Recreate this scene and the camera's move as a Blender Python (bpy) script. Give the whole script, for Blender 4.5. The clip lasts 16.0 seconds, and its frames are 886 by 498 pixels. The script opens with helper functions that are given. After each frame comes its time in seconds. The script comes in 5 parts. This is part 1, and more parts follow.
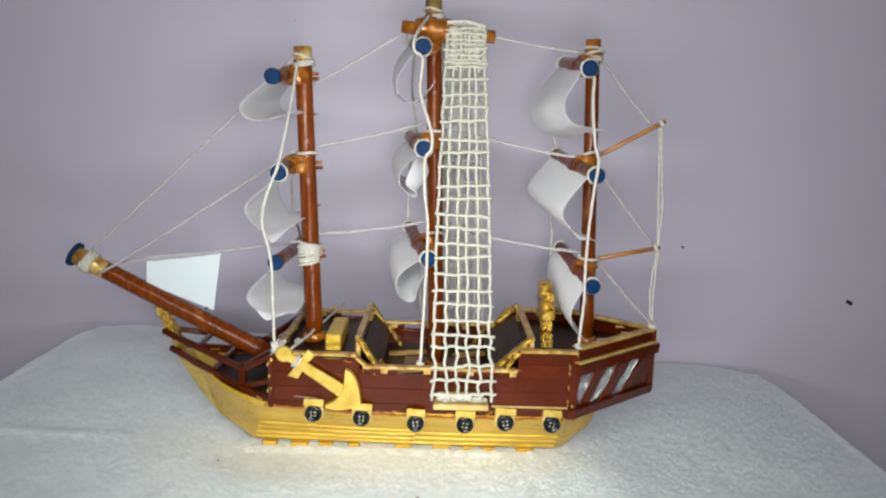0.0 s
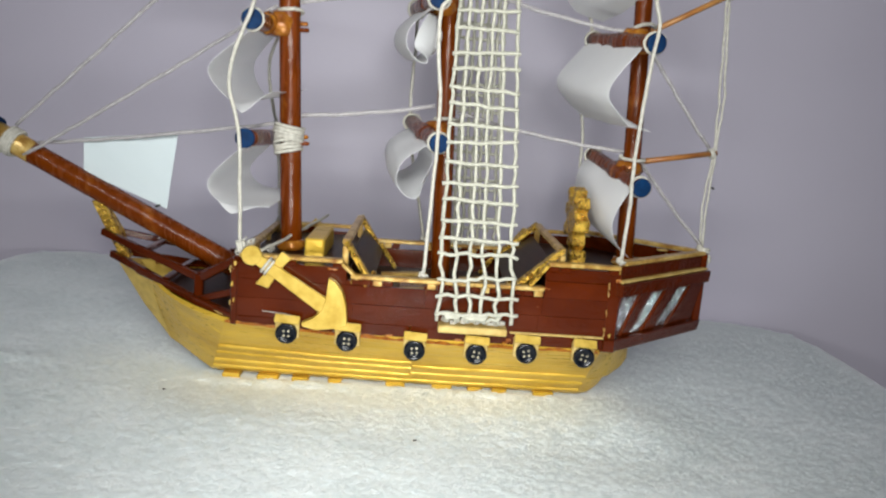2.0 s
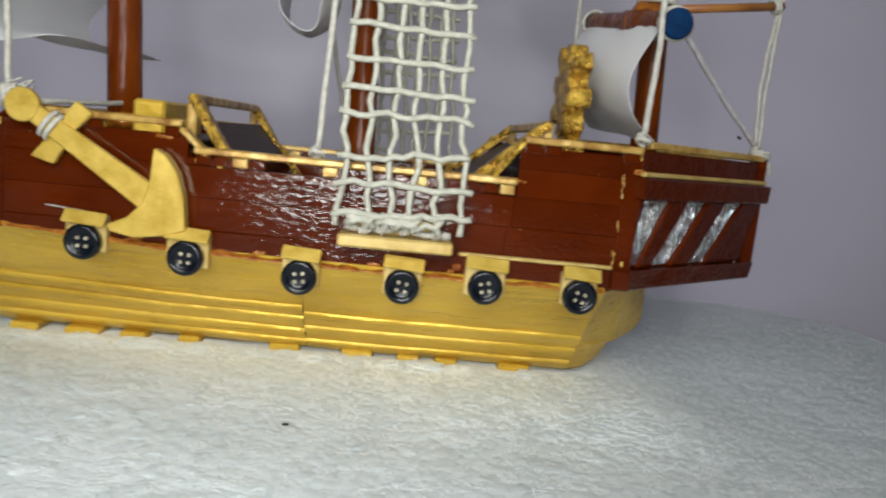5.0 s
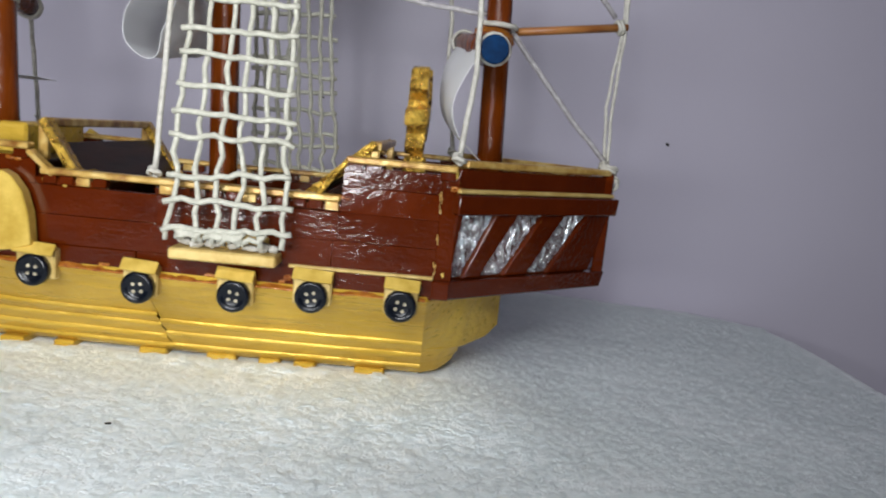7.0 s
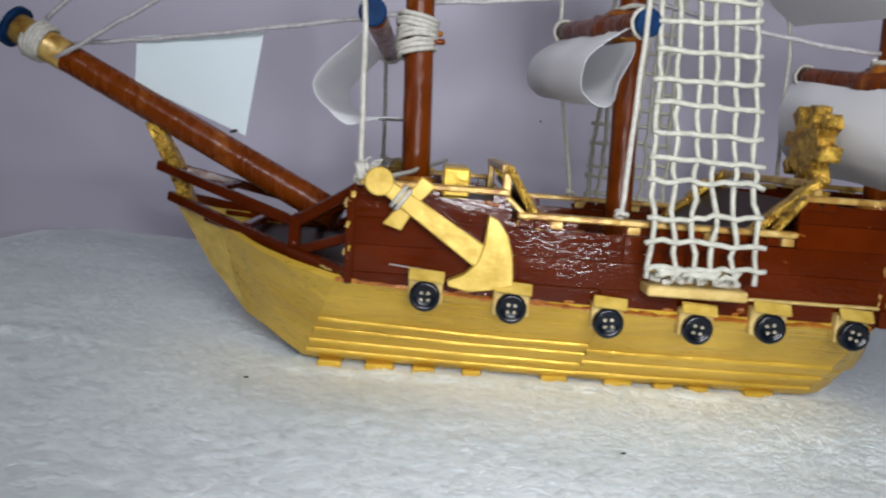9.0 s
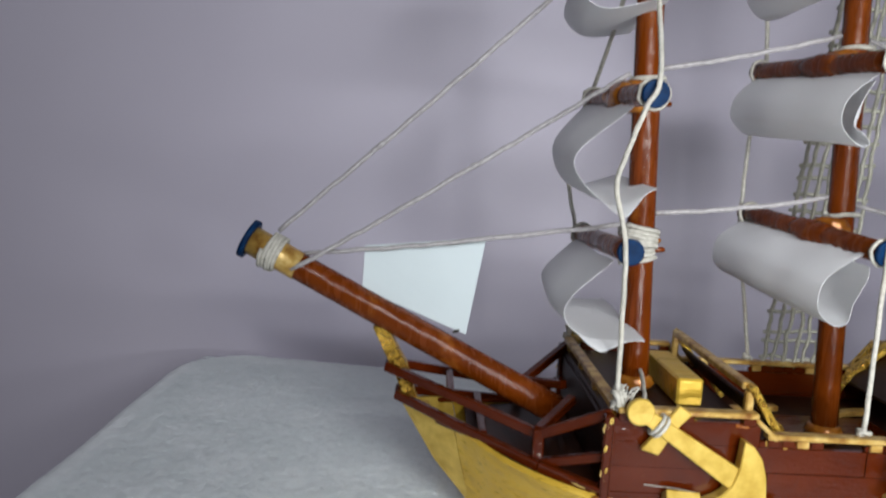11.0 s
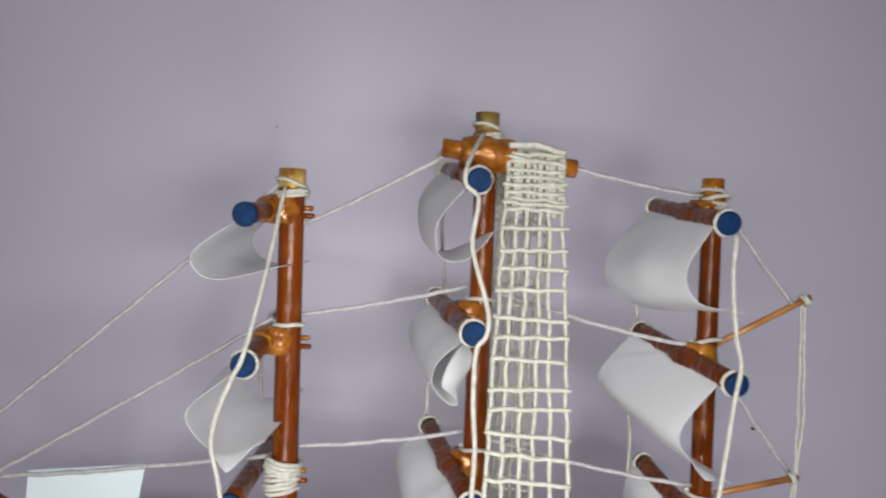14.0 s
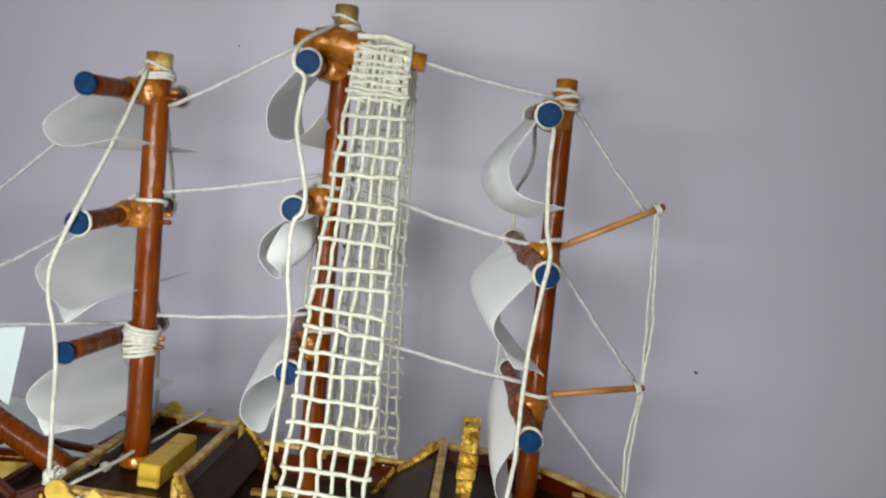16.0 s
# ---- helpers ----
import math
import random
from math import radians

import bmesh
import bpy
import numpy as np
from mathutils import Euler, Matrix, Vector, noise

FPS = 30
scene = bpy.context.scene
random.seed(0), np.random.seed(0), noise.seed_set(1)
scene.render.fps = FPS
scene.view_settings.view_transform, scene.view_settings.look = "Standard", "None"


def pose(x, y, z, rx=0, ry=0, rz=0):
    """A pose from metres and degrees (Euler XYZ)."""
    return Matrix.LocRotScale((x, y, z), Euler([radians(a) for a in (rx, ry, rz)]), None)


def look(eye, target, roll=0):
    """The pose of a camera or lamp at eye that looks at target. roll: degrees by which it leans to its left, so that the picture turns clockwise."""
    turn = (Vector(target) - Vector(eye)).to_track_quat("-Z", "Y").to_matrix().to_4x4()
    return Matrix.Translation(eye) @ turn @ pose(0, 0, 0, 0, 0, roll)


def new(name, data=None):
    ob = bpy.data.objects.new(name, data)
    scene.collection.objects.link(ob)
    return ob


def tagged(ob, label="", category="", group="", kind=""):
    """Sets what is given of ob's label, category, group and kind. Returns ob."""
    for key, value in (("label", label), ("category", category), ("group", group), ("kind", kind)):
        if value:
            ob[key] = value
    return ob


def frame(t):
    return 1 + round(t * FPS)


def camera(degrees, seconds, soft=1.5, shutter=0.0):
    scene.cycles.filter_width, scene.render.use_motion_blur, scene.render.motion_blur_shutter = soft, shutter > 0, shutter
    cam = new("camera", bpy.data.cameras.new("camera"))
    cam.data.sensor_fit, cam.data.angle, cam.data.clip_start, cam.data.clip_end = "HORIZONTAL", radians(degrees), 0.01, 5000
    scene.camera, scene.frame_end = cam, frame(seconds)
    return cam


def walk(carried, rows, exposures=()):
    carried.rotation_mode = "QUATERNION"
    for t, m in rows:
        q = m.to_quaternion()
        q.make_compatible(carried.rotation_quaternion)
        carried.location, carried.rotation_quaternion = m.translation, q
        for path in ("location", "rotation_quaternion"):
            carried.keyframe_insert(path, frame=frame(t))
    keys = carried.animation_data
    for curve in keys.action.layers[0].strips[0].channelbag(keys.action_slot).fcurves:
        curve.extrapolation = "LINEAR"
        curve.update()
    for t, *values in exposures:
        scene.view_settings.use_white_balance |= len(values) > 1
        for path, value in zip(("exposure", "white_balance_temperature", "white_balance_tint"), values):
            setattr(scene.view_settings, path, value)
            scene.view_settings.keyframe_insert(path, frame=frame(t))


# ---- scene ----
cam = camera(62.0, 16.0, soft=2.1, shutter=0.4)
# the ship stands on the level table with her stern a little high; eye and target are given along her keel
HEEL = Matrix.Rotation(radians(-2.75), 4, "Y")
PATH = [
    (0, (-0.005, 0.163, 0.234), (0.006, 2.132, -0.12), 1.7),
    (0.5, (-0.009, 0.172, 0.219), (-0.003, 2.135, -0.168), 2.8),
    (1, (-0.013, 0.194, 0.201), (0.006, 2.161, -0.159), 3.1),
    (1.5, (-0.013, 0.215, 0.184), (0.021, 2.183, -0.172), 2.9),
    (2, (-0.019, 0.248, 0.162), (0.051, 2.211, -0.214), 4.2),
    (2.5, (-0.025, 0.285, 0.133), (0.062, 2.248, -0.239), 4.4),
    (3, (-0.027, 0.32, 0.108), (0.048, 2.288, -0.24), 4.0),
    (3.5, (-0.027, 0.349, 0.089), (0.064, 2.321, -0.23), 5.3),
    (4, (-0.022, 0.372, 0.084), (0.095, 2.341, -0.248), 5.0),
    (4.5, (-0.01, 0.384, 0.083), (0.084, 2.356, -0.233), 5.1),
    (5, (0.015, 0.386, 0.085), (0.117, 2.362, -0.211), 5.8),
    (5.2, (0.027, 0.386, 0.085), (0.128, 2.363, -0.203), 6.2),
    (6.25, (0.083, 0.377, 0.093), (0.158, 2.353, -0.207), 5.8),
    (7.3, (0.069, 0.366, 0.1), (0.1, 2.341, -0.217), 5.3),
    (7.5, (0.055, 0.364, 0.101), (0.083, 2.336, -0.23), 4.8),
    (8, (-0.001, 0.359, 0.1), (0.016, 2.333, -0.222), 4.3),
    (8.5, (-0.045, 0.357, 0.097), (-0.072, 2.336, -0.191), 4.2),
    (9, (-0.081, 0.356, 0.099), (-0.056, 2.333, -0.199), 4.3),
    (9.5, (-0.119, 0.352, 0.106), (-0.087, 2.327, -0.209), 3.6),
    (9.7, (-0.134, 0.353, 0.114), (-0.107, 2.326, -0.212), 3.4),
    (10.75, (-0.181, 0.353, 0.160), (-0.154, 2.337, -0.113), 3.1),
    (11.8, (-0.166, 0.357, 0.208), (-0.144, 2.346, -0.008), 3.0),
    (12, (-0.157, 0.359, 0.217), (-0.129, 2.348, 0.007), 3.1),
    (12.5, (-0.132, 0.357, 0.236), (-0.081, 2.352, 0.099), 3.8),
    (13, (-0.106, 0.348, 0.249), (-0.03, 2.343, 0.141), 4.1),
    (13.5, (-0.08, 0.341, 0.255), (0.04, 2.336, 0.165), 4.0),
    (14, (-0.045, 0.331, 0.257), (0.051, 2.328, 0.188), 4.2),
    (14.5, (-0.013, 0.313, 0.254), (0.053, 2.31, 0.169), 4.6),
    (15, (0.016, 0.302, 0.247), (0.002, 2.301, 0.164), 6.3),
    (15.5, (0.045, 0.309, 0.242), (-0.025, 2.304, 0.119), 7.7),
    (16, (0.064, 0.319, 0.232), (-0.041, 2.309, 0.06), 7.3),
]
EXPOSURES = [(0.0, 0.0, 6500, 9), (2.0, -0.12, 6500, 8), (3.5, -0.59, 6500, 4), (5.0, -0.51, 6450, 8), (7.5, -0.33, 6200, 12), (9.0, -0.45, 6150, 13), (9.7, -0.44, 6150, 12),
             (12.0, -0.08, 6450, 10), (14.0, -0.14, 6500, 11), (16.0, 0.02, 6550, 5)]
walk(cam, [(t, HEEL @ look(eye, target, roll)) for t, eye, target, roll in PATH], EXPOSURES)

# ---- light ----
world = bpy.data.worlds.new("World")
scene.world = world
world.use_nodes = True
world.node_tree.nodes["Background"].inputs[0].default_value = (0.8, 0.78, 0.85, 1)
world.node_tree.nodes["Background"].inputs[1].default_value = 0.0


def lamp(name, kind, m, watts, colour, size, size_y=None, beam=180):
    data = bpy.data.lights.new(name, kind)
    data.energy, data.color = watts, colour
    if kind == "AREA":
        data.shape, data.size, data.size_y = "RECTANGLE", size, size_y or size
        data.spread = radians(beam)
    else:
        data.shadow_soft_size = size
    ob = new(name, data)
    ob.matrix_world = m
    return ob


# the torch beside the lens, spread along the high, the low and the far stretch of its way, and the tube light high on the wall opposite
TORCH = (0.995, 1.0, 0.970)
lamp("torch", "AREA", HEEL @ look((-0.045, 0.330, 0.240), (-0.045, 0.930, 0.195)), 0.45, TORCH, 0.25, 0.012, 115)
lamp("torch", "AREA", HEEL @ look((-0.020, 0.362, 0.088), (0.000, 0.930, 0.030)), 0.25, TORCH, 0.11, 0.030, 115)
lamp("torch", "AREA", HEEL @ look((0.015, 0.190, 0.205), (0.030, 0.930, 0.080)), 0.22, TORCH, 0.03, 0.060, 115)
lamp("tube_light", "AREA", look((-0.20, -1.92, 1.25), (0, 0.7, 0.1)), 22.0, (0.985, 0.985, 1.0), 1.2, 0.10)


# ---- materials ----
class Mat:
    """A node material on object coordinates, in metres."""

    def __init__(self, name, rough=0.5, metal=0.0, **extra):
        self.m = bpy.data.materials.new(name)
        self.m.use_nodes = True
        self.t = self.m.node_tree
        self.b = self.t.nodes["Principled BSDF"]
        self.b.inputs["Roughness"].default_value = rough
        self.b.inputs["Metallic"].default_value = metal
        for key, value in extra.items():
            self.b.inputs[key.replace("_", " ")].default_value = value
        self.co = self.node("ShaderNodeTexCoord").outputs["Object"]

    def node(self, kind, **props):
        n = self.t.nodes.new(kind)
        for key, value in props.items():
            n.inputs[key.replace("_", " ")].default_value = value
        return n

    def link(self, a, b):
        self.t.links.new(a, b)

    def noise(self, scale, stretch=(1, 1, 1), detail=4, rough=0.55, distort=0.0):
        mp = self.node("ShaderNodeMapping")
        mp.inputs["Scale"].default_value = stretch
        self.link(self.co, mp.inputs["Vector"])
        n = self.node("ShaderNodeTexNoise", Scale=scale, Detail=detail, Roughness=rough, Distortion=distort)
        self.link(mp.outputs[0], n.inputs["Vector"])
        return n.outputs["Fac"]

    def ramp(self, fac, *stops):
        r = self.node("ShaderNodeValToRGB")
        el = r.color_ramp.elements
        while len(el) < len(stops):
            el.new(0.5)
        for e, (p, c) in zip(el, stops):
            e.position, e.color = p, (*c, 1)
        self.link(fac, r.inputs[0])
        return r.outputs[0]

    def value(self, fac, a, b, lo=0.3, hi=0.7):
        r = self.node("ShaderNodeMapRange")
        for i, v in enumerate((lo, hi, a, b)):
            r.inputs[i + 1].default_value = v
        self.link(fac, r.inputs[0])
        return r.outputs[0]

    def mix(self, fac, a, b, mode="MIX"):
        n = self.t.nodes.new("ShaderNodeMix")
        n.data_type, n.blend_type = "RGBA", mode
        for sock, v in ((n.inputs[0], fac), (n.inputs[6], a), (n.inputs[7], b)):
            if isinstance(v, (int, float)):
                sock.default_value = v
            elif isinstance(v, tuple):
                sock.default_value = (*v, 1)
            else:
                self.link(v, sock)
        return n.outputs[2]

    def colour(self, out):
        self.link(out, self.b.inputs["Base Color"])
        return self

    def gloss(self, out):
        self.link(out, self.b.inputs["Roughness"])
        return self

    def bump(self, *layers):
        last = None
        for fac, strength, dist in layers:
            n = self.node("ShaderNodeBump", Strength=strength, Distance=dist)
            self.link(fac, n.inputs["Height"])
            if last:
                self.link(last, n.inputs["Normal"])
            last = n.outputs[0]
        self.link(last, self.b.inputs["Normal"])
        return self

    def piece(self):
        """A random value for each object."""
        return self.node("ShaderNodeObjectInfo").outputs["Random"]


def brown_varnish():
    k = Mat("brown_varnish", 0.10, Specular_IOR_Level=0.46)
    grain = k.noise(220, (0.12, 1, 1), 5)
    blot = k.noise(45, detail=3)
    c = k.ramp(blot, (0.3, (0.055, 0.0072, 0.0006)), (0.7, (0.090, 0.0128, 0.0009)))
    c = k.mix(k.value(grain, 0.0, 0.45, 0.5, 0.75), c, (0.100, 0.016, 0.002))
    c = k.mix(k.value(k.piece(), 0, 0.35, 0, 1), c, (0.038, 0.0050, 0.0006))
    c = k.mix(k.value(k.noise(70, detail=5, rough=0.65), 0.0, 0.75, 0.66, 0.74), c, (0.14, 0.024, 0.003))
    wear = k.noise(330, (1, 1, 1), 6, 0.7)
    c = k.mix(k.value(wear, 0.0, 0.8, 0.68, 0.74), c, (0.5, 0.30, 0.09))
    k.colour(c).gloss(k.value(blot, 0.06, 0.14))
    # the varnish dried in long ripples, deeper here and there
    patchy = k.value(k.noise(38, (0.5, 1, 1), 3), 0.15, 1.0)
    ripple = k.mix(patchy, (0.5, 0.5, 0.5), k.noise(640, (0.55, 1, 1), 3, 0.55, 0.4))
    return k.bump((k.noise(60, (0.6, 1, 1), 2), 0.32, 0.0018), (ripple, 0.46, 0.0008)).m


def mast_varnish():
    k = Mat("mast_varnish", 0.25, Specular_IOR_Level=0.22)
    grain = k.noise(300, (1, 1, 0.08), 5)
    c = k.ramp(k.noise(60, (1, 1, 0.4), 3), (0.3, (0.085, 0.0150, 0.0010)), (0.7, (0.160, 0.034, 0.002)))
    c = k.mix(k.value(grain, 0.0, 0.5, 0.52, 0.75), c, (0.24, 0.055, 0.012))
    c = k.mix(k.value(k.noise(55, (1, 1, 0.6), 4, 0.6), 0.0, 0.6, 0.62, 0.74), c, (0.34, 0.11, 0.02))
    k.colour(c).gloss(k.value(grain, 0.18, 0.34))
    return k.bump((k.noise(95, (1, 1, 0.6), 3), 0.5, 0.0025), (grain, 0.35, 0.0009)).m


def dark_deck():
    k = Mat("dark_deck_stain", 0.4, Specular_IOR_Level=0.15)
    grain = k.noise(260, (1, 0.15, 1), 5)
    c = k.ramp(grain, (0.3, (0.010, 0.0032, 0.0012)), (0.7, (0.032, 0.0090, 0.0028)))
    k.colour(c)
    return k.bump((grain, 0.4, 0.0008)).m


def gold_paint():
    k = Mat("gold_paint", 0.33, 0.34, Specular_IOR_Level=0.4)
    blot = k.noise(38, (0.5, 1, 1), 4)
    brush = k.noise(420, (0.08, 1, 1), 4)
    c = k.ramp(blot, (0.3, (0.50, 0.300, 0.022)), (0.7, (0.72, 0.475, 0.062)))
    c = k.mix(k.value(brush, 0.0, 0.4, 0.5, 0.8), c, (0.70, 0.52, 0.13))
    c = k.mix(k.value(k.noise(130, detail=5, rough=0.7), 0, 0.8, 0.66, 0.76), c, (0.30, 0.12, 0.012))
    k.colour(c).gloss(k.value(brush, 0.24, 0.44))
    return k.bump((k.noise(85, (0.5, 1, 1), 3), 0.55, 0.0032), (brush, 0.45, 0.0008), (k.noise(700, detail=2), 0.25, 0.0005)).m


def gold_foil():
    k = Mat("gold_foil", 0.2, 0.75)
    crease = k.noise(240, detail=5, rough=0.65, distort=0.8)
    c = k.ramp(crease, (0.35, (0.28, 0.12, 0.008)), (0.65, (0.84, 0.56, 0.09)))
    k.colour(c).gloss(k.value(crease, 0.15, 0.4))
    return k.bump((crease, 0.9, 0.0030)).m


def gold_stick():
    k = Mat("gold_stick", 0.33, 0.22)
    g = k.noise(160, detail=5)
    c = k.ramp(g, (0.3, (0.20, 0.080, 0.012)), (0.5, (0.47, 0.29, 0.07)), (0.7, (0.68, 0.51, 0.20)))
    k.colour(c)
    return k.bump((k.noise(300, detail=3), 0.4, 0.0009)).m


def putty():
    k = Mat("brown_paper_putty", 0.20, 0.2)
    g = k.noise(170, detail=5, distort=0.5)
    c = k.ramp(g, (0.3, (0.16, 0.040, 0.005)), (0.55, (0.34, 0.118, 0.012)), (0.75, (0.50, 0.225, 0.030)))
    k.colour(c)
    return k.bump((k.noise(150, detail=3, distort=0.6), 0.5, 0.0016)).m


def cord():
    k = Mat("white_cord", 0.85)
    g = k.noise(500, detail=4)
    c = k.ramp(g, (0.3, (0.39, 0.375, 0.33)), (0.7, (0.58, 0.565, 0.51)))
    c = k.mix(k.value(k.noise(60, detail=2), 0, 0.4, 0.5, 0.75), c, (0.54, 0.50, 0.40))
    k.colour(c)
    return k.bump((k.noise(1100, detail=2), 0.7, 0.0006)).m


def paper(name, lo, hi):
    k = Mat(name, 0.7)
    g = k.noise(35, detail=3)
    k.colour(k.ramp(g, (0.3, lo), (0.7, hi)))
    k.bump((k.noise(90, detail=2), 0.12, 0.0015))
    tr = k.node("ShaderNodeBsdfTranslucent")
    tr.inputs[0].default_value = (0.90, 0.89, 0.89, 1)
    mx = k.node("ShaderNodeMixShader")
    mx.inputs[0].default_value = 0.28
    out = k.t.nodes["Material Output"]
    k.link(k.b.outputs[0], mx.inputs[1])
    k.link(tr.outputs[0], mx.inputs[2])
    k.link(mx.outputs[0], out.inputs[0])
    return k.m


def blue_paint():
    k = Mat("blue_paint", 0.6, Specular_IOR_Level=0.12)
    g = k.noise(300, detail=4)
    k.colour(k.ramp(g, (0.3, (0.0010, 0.0115, 0.044)), (0.7, (0.0025, 0.029, 0.095))))
    return k.bump((g, 0.4, 0.0008)).m


def simple(name, lo, hi, scale, rough, metal=0.0, bump=0.3, dist=0.001, stretch=(1, 1, 1)):
    k = Mat(name, rough, metal)
    g = k.noise(scale, stretch, 5)
    k.colour(k.ramp(g, (0.3, lo), (0.7, hi)))
    return k.bump((g, bump, dist)).m


def silver_foil():
    k = Mat("silver_foil", 0.16, 0.85)
    g = k.noise(520, (1, 1, 0.5), 5, 0.7, 0.6)
    # dark and bright patches put the foil's sparkle into its colour
    k.colour(k.ramp(g, (0.36, (0.10, 0.11, 0.12)), (0.46, (0.84, 0.87, 0.90))))
    return k.bump((k.noise(330, (1, 1, 0.6), 3, 0.6, 0.8), 1.0, 0.007)).m


def terry():
    k = Mat("white_terry", 1.0, Sheen_Weight=0.25, Sheen_Roughness=0.7, Specular_IOR_Level=0.1)
    fine, mid, big = k.noise(1000, detail=3, rough=0.6), k.noise(150, detail=5, rough=0.7), k.noise(22, detail=4)
    c = k.ramp(big, (0.35, (0.82, 0.885, 0.895)), (0.65, (0.89, 0.945, 0.955)))
    c = k.mix(k.value(mid, 0.0, 0.35, 0.44, 0.68), c, (0.68, 0.74, 0.75))
    c = k.mix(k.value(k.noise(75, detail=3), 0.0, 0.25, 0.5, 0.75), c, (0.70, 0.76, 0.77))
    k.colour(c)
    return k.bump((mid, 0.25, 0.0022), (fine, 0.55, 0.0011)).m


def nap_yarn():
    """Loose cotton yarn: light passes through it."""
    k = Mat("white_cotton_nap", 1.0, Specular_IOR_Level=0.05)
    c = k.ramp(k.noise(22, detail=4), (0.35, (0.83, 0.895, 0.905)), (0.65, (0.90, 0.955, 0.965)))
    c = k.mix(k.value(k.noise(150, detail=5, rough=0.7), 0.0, 0.30, 0.44, 0.68), c, (0.74, 0.80, 0.81))
    k.colour(c)
    k.bump((k.noise(1000, detail=3, rough=0.6), 0.4, 0.0008))
    tr = k.node("ShaderNodeBsdfTranslucent")
    tr.inputs[0].default_value = (0.88, 0.93, 0.94, 1)
    mx = k.node("ShaderNodeMixShader")
    mx.inputs[0].default_value = 0.15
    k.link(k.b.outputs[0], mx.inputs[1])
    k.link(tr.outputs[0], mx.inputs[2])
    k.link(mx.outputs[0], k.t.nodes["Material Output"].inputs[0])
    return k.m


def wall_paint():
    k = Mat("lavender_wall_paint", 0.55)
    big, fine = k.noise(3.0, detail=3), k.noise(160, detail=3)
    c = k.ramp(big, (0.3, (0.582, 0.548, 0.655)), (0.7, (0.632, 0.598, 0.705)))
    c = k.mix(k.value(k.noise(24, detail=4), 0, 0.3, 0.5, 0.8), c, (0.59, 0.565, 0.675))
    k.colour(c)
    return k.bump((k.noise(28, detail=3), 0.10, 0.004), (fine, 0.05, 0.0008)).m


BROWN, MAST, DECK, GOLD, FOIL, STICK, PUTTY = brown_varnish(), mast_varnish(), dark_deck(), gold_paint(), gold_foil(), gold_stick(), putty()
NAP = nap_yarn()
CORD, PAPER, BLUE, SILVER, TERRY, WALL = cord(), paper("white_paper", (0.88, 0.89, 0.91), (0.92, 0.93, 0.95)), blue_paint(), silver_foil(), terry(), wall_paint()
JIBPAPER = paper("bluish_white_paper", (0.68, 0.77, 0.80), (0.72, 0.81, 0.84))
BLACK = simple("black_button_plastic", (0.002, 0.003, 0.006), (0.005, 0.007, 0.012), 200, 0.24, bump=0.1)
BLACK.node_tree.nodes["Principled BSDF"].inputs["Specular IOR Level"].default_value = 0.35
HOLE = simple("button_thread", (0.10, 0.085, 0.05), (0.62, 0.55, 0.38), 900, 0.5)
PALE = simple("pale_gold_card", (0.44, 0.29, 0.070), (0.66, 0.50, 0.19), 180, 0.5, 0.2)
# the lids' and anchors' own pale gold; on the bow facet, painted light
PALEGOLD = simple("pale_and_lit_gold", (0.48, 0.31, 0.040), (0.72, 0.51, 0.11), 160, 0.36, 0.25, 0.35, 0.0011)
ORANGE = simple("orange_gold_smudge", (0.17, 0.030, 0.002), (0.44, 0.17, 0.018), 400, 0.3, 0.1, 0.5, 0.001)
NETCORD = simple("yellowish_white_cord", (0.36, 0.355, 0.295), (0.55, 0.545, 0.465), 450, 0.85, 0.0, 0.6, 0.0006)
# white cord greyed: the shadow line beside each stay is in the colour
STAYCORD = simple("shadow_greyed_cord", (0.28, 0.265, 0.275), (0.46, 0.44, 0.45), 500, 0.85, 0.0, 0.6, 0.0006)
BAMBOO = simple("bamboo_skewer", (0.26, 0.09, 0.02), (0.50, 0.24, 0.07), 120, 0.4, stretch=(0.3, 1, 1))
OLIVE = simple("tarnished_gold_paint", (0.05, 0.035, 0.012), (0.30, 0.20, 0.05), 150, 0.45, 0.2)
SPECK = simple("dark_speck", (0.015, 0.013, 0.012), (0.04, 0.035, 0.03), 300, 0.8)
TABLEWOOD = simple("dark_table_wood", (0.035, 0.020, 0.012), (0.08, 0.045, 0.025), 40, 0.4, stretch=(0.2, 1, 1))
FLOORM = simple("floor_cement", (0.10, 0.095, 0.095), (0.16, 0.155, 0.15), 8, 0.6)
# dim tones for unseen surfaces, chosen to cut haze and bounced light
CEILM = simple("dimmed_unseen_ceiling", (0.28, 0.28, 0.29), (0.34, 0.34, 0.35), 5, 0.8, bump=0.05)
DIMWALL = simple("dimmed_unseen_wall", (0.10, 0.10, 0.11), (0.14, 0.14, 0.15), 6, 0.7, bump=0.05)

# ---- mesh helpers ----
SHIP_Y = 0.671
HOME = Vector((0.0, SHIP_Y, 0.0))


def mesh(name, verts, faces, mat, smooth=False):
    me = bpy.data.meshes.new(name)
    me.from_pydata([tuple(v) for v in verts], [], faces)
    bm = bmesh.new()
    bm.from_mesh(me)
    bmesh.ops.recalc_face_normals(bm, faces=bm.faces)
    bm.to_mesh(me)
    bm.free()
    if smooth:
        me.polygons.foreach_set("use_smooth", [True] * len(me.polygons))
    me.materials.append(mat)
    return me


def part(name, me, parent, label=""):
    """Links a mesh in world places under a thing or a part."""
    ob = new(name, me)
    if parent is not None:
        ob.parent = parent
        if parent.type == "EMPTY":
            ob.matrix_parent_inverse = Matrix.Translation(-parent.location)
    return tagged(ob, label)


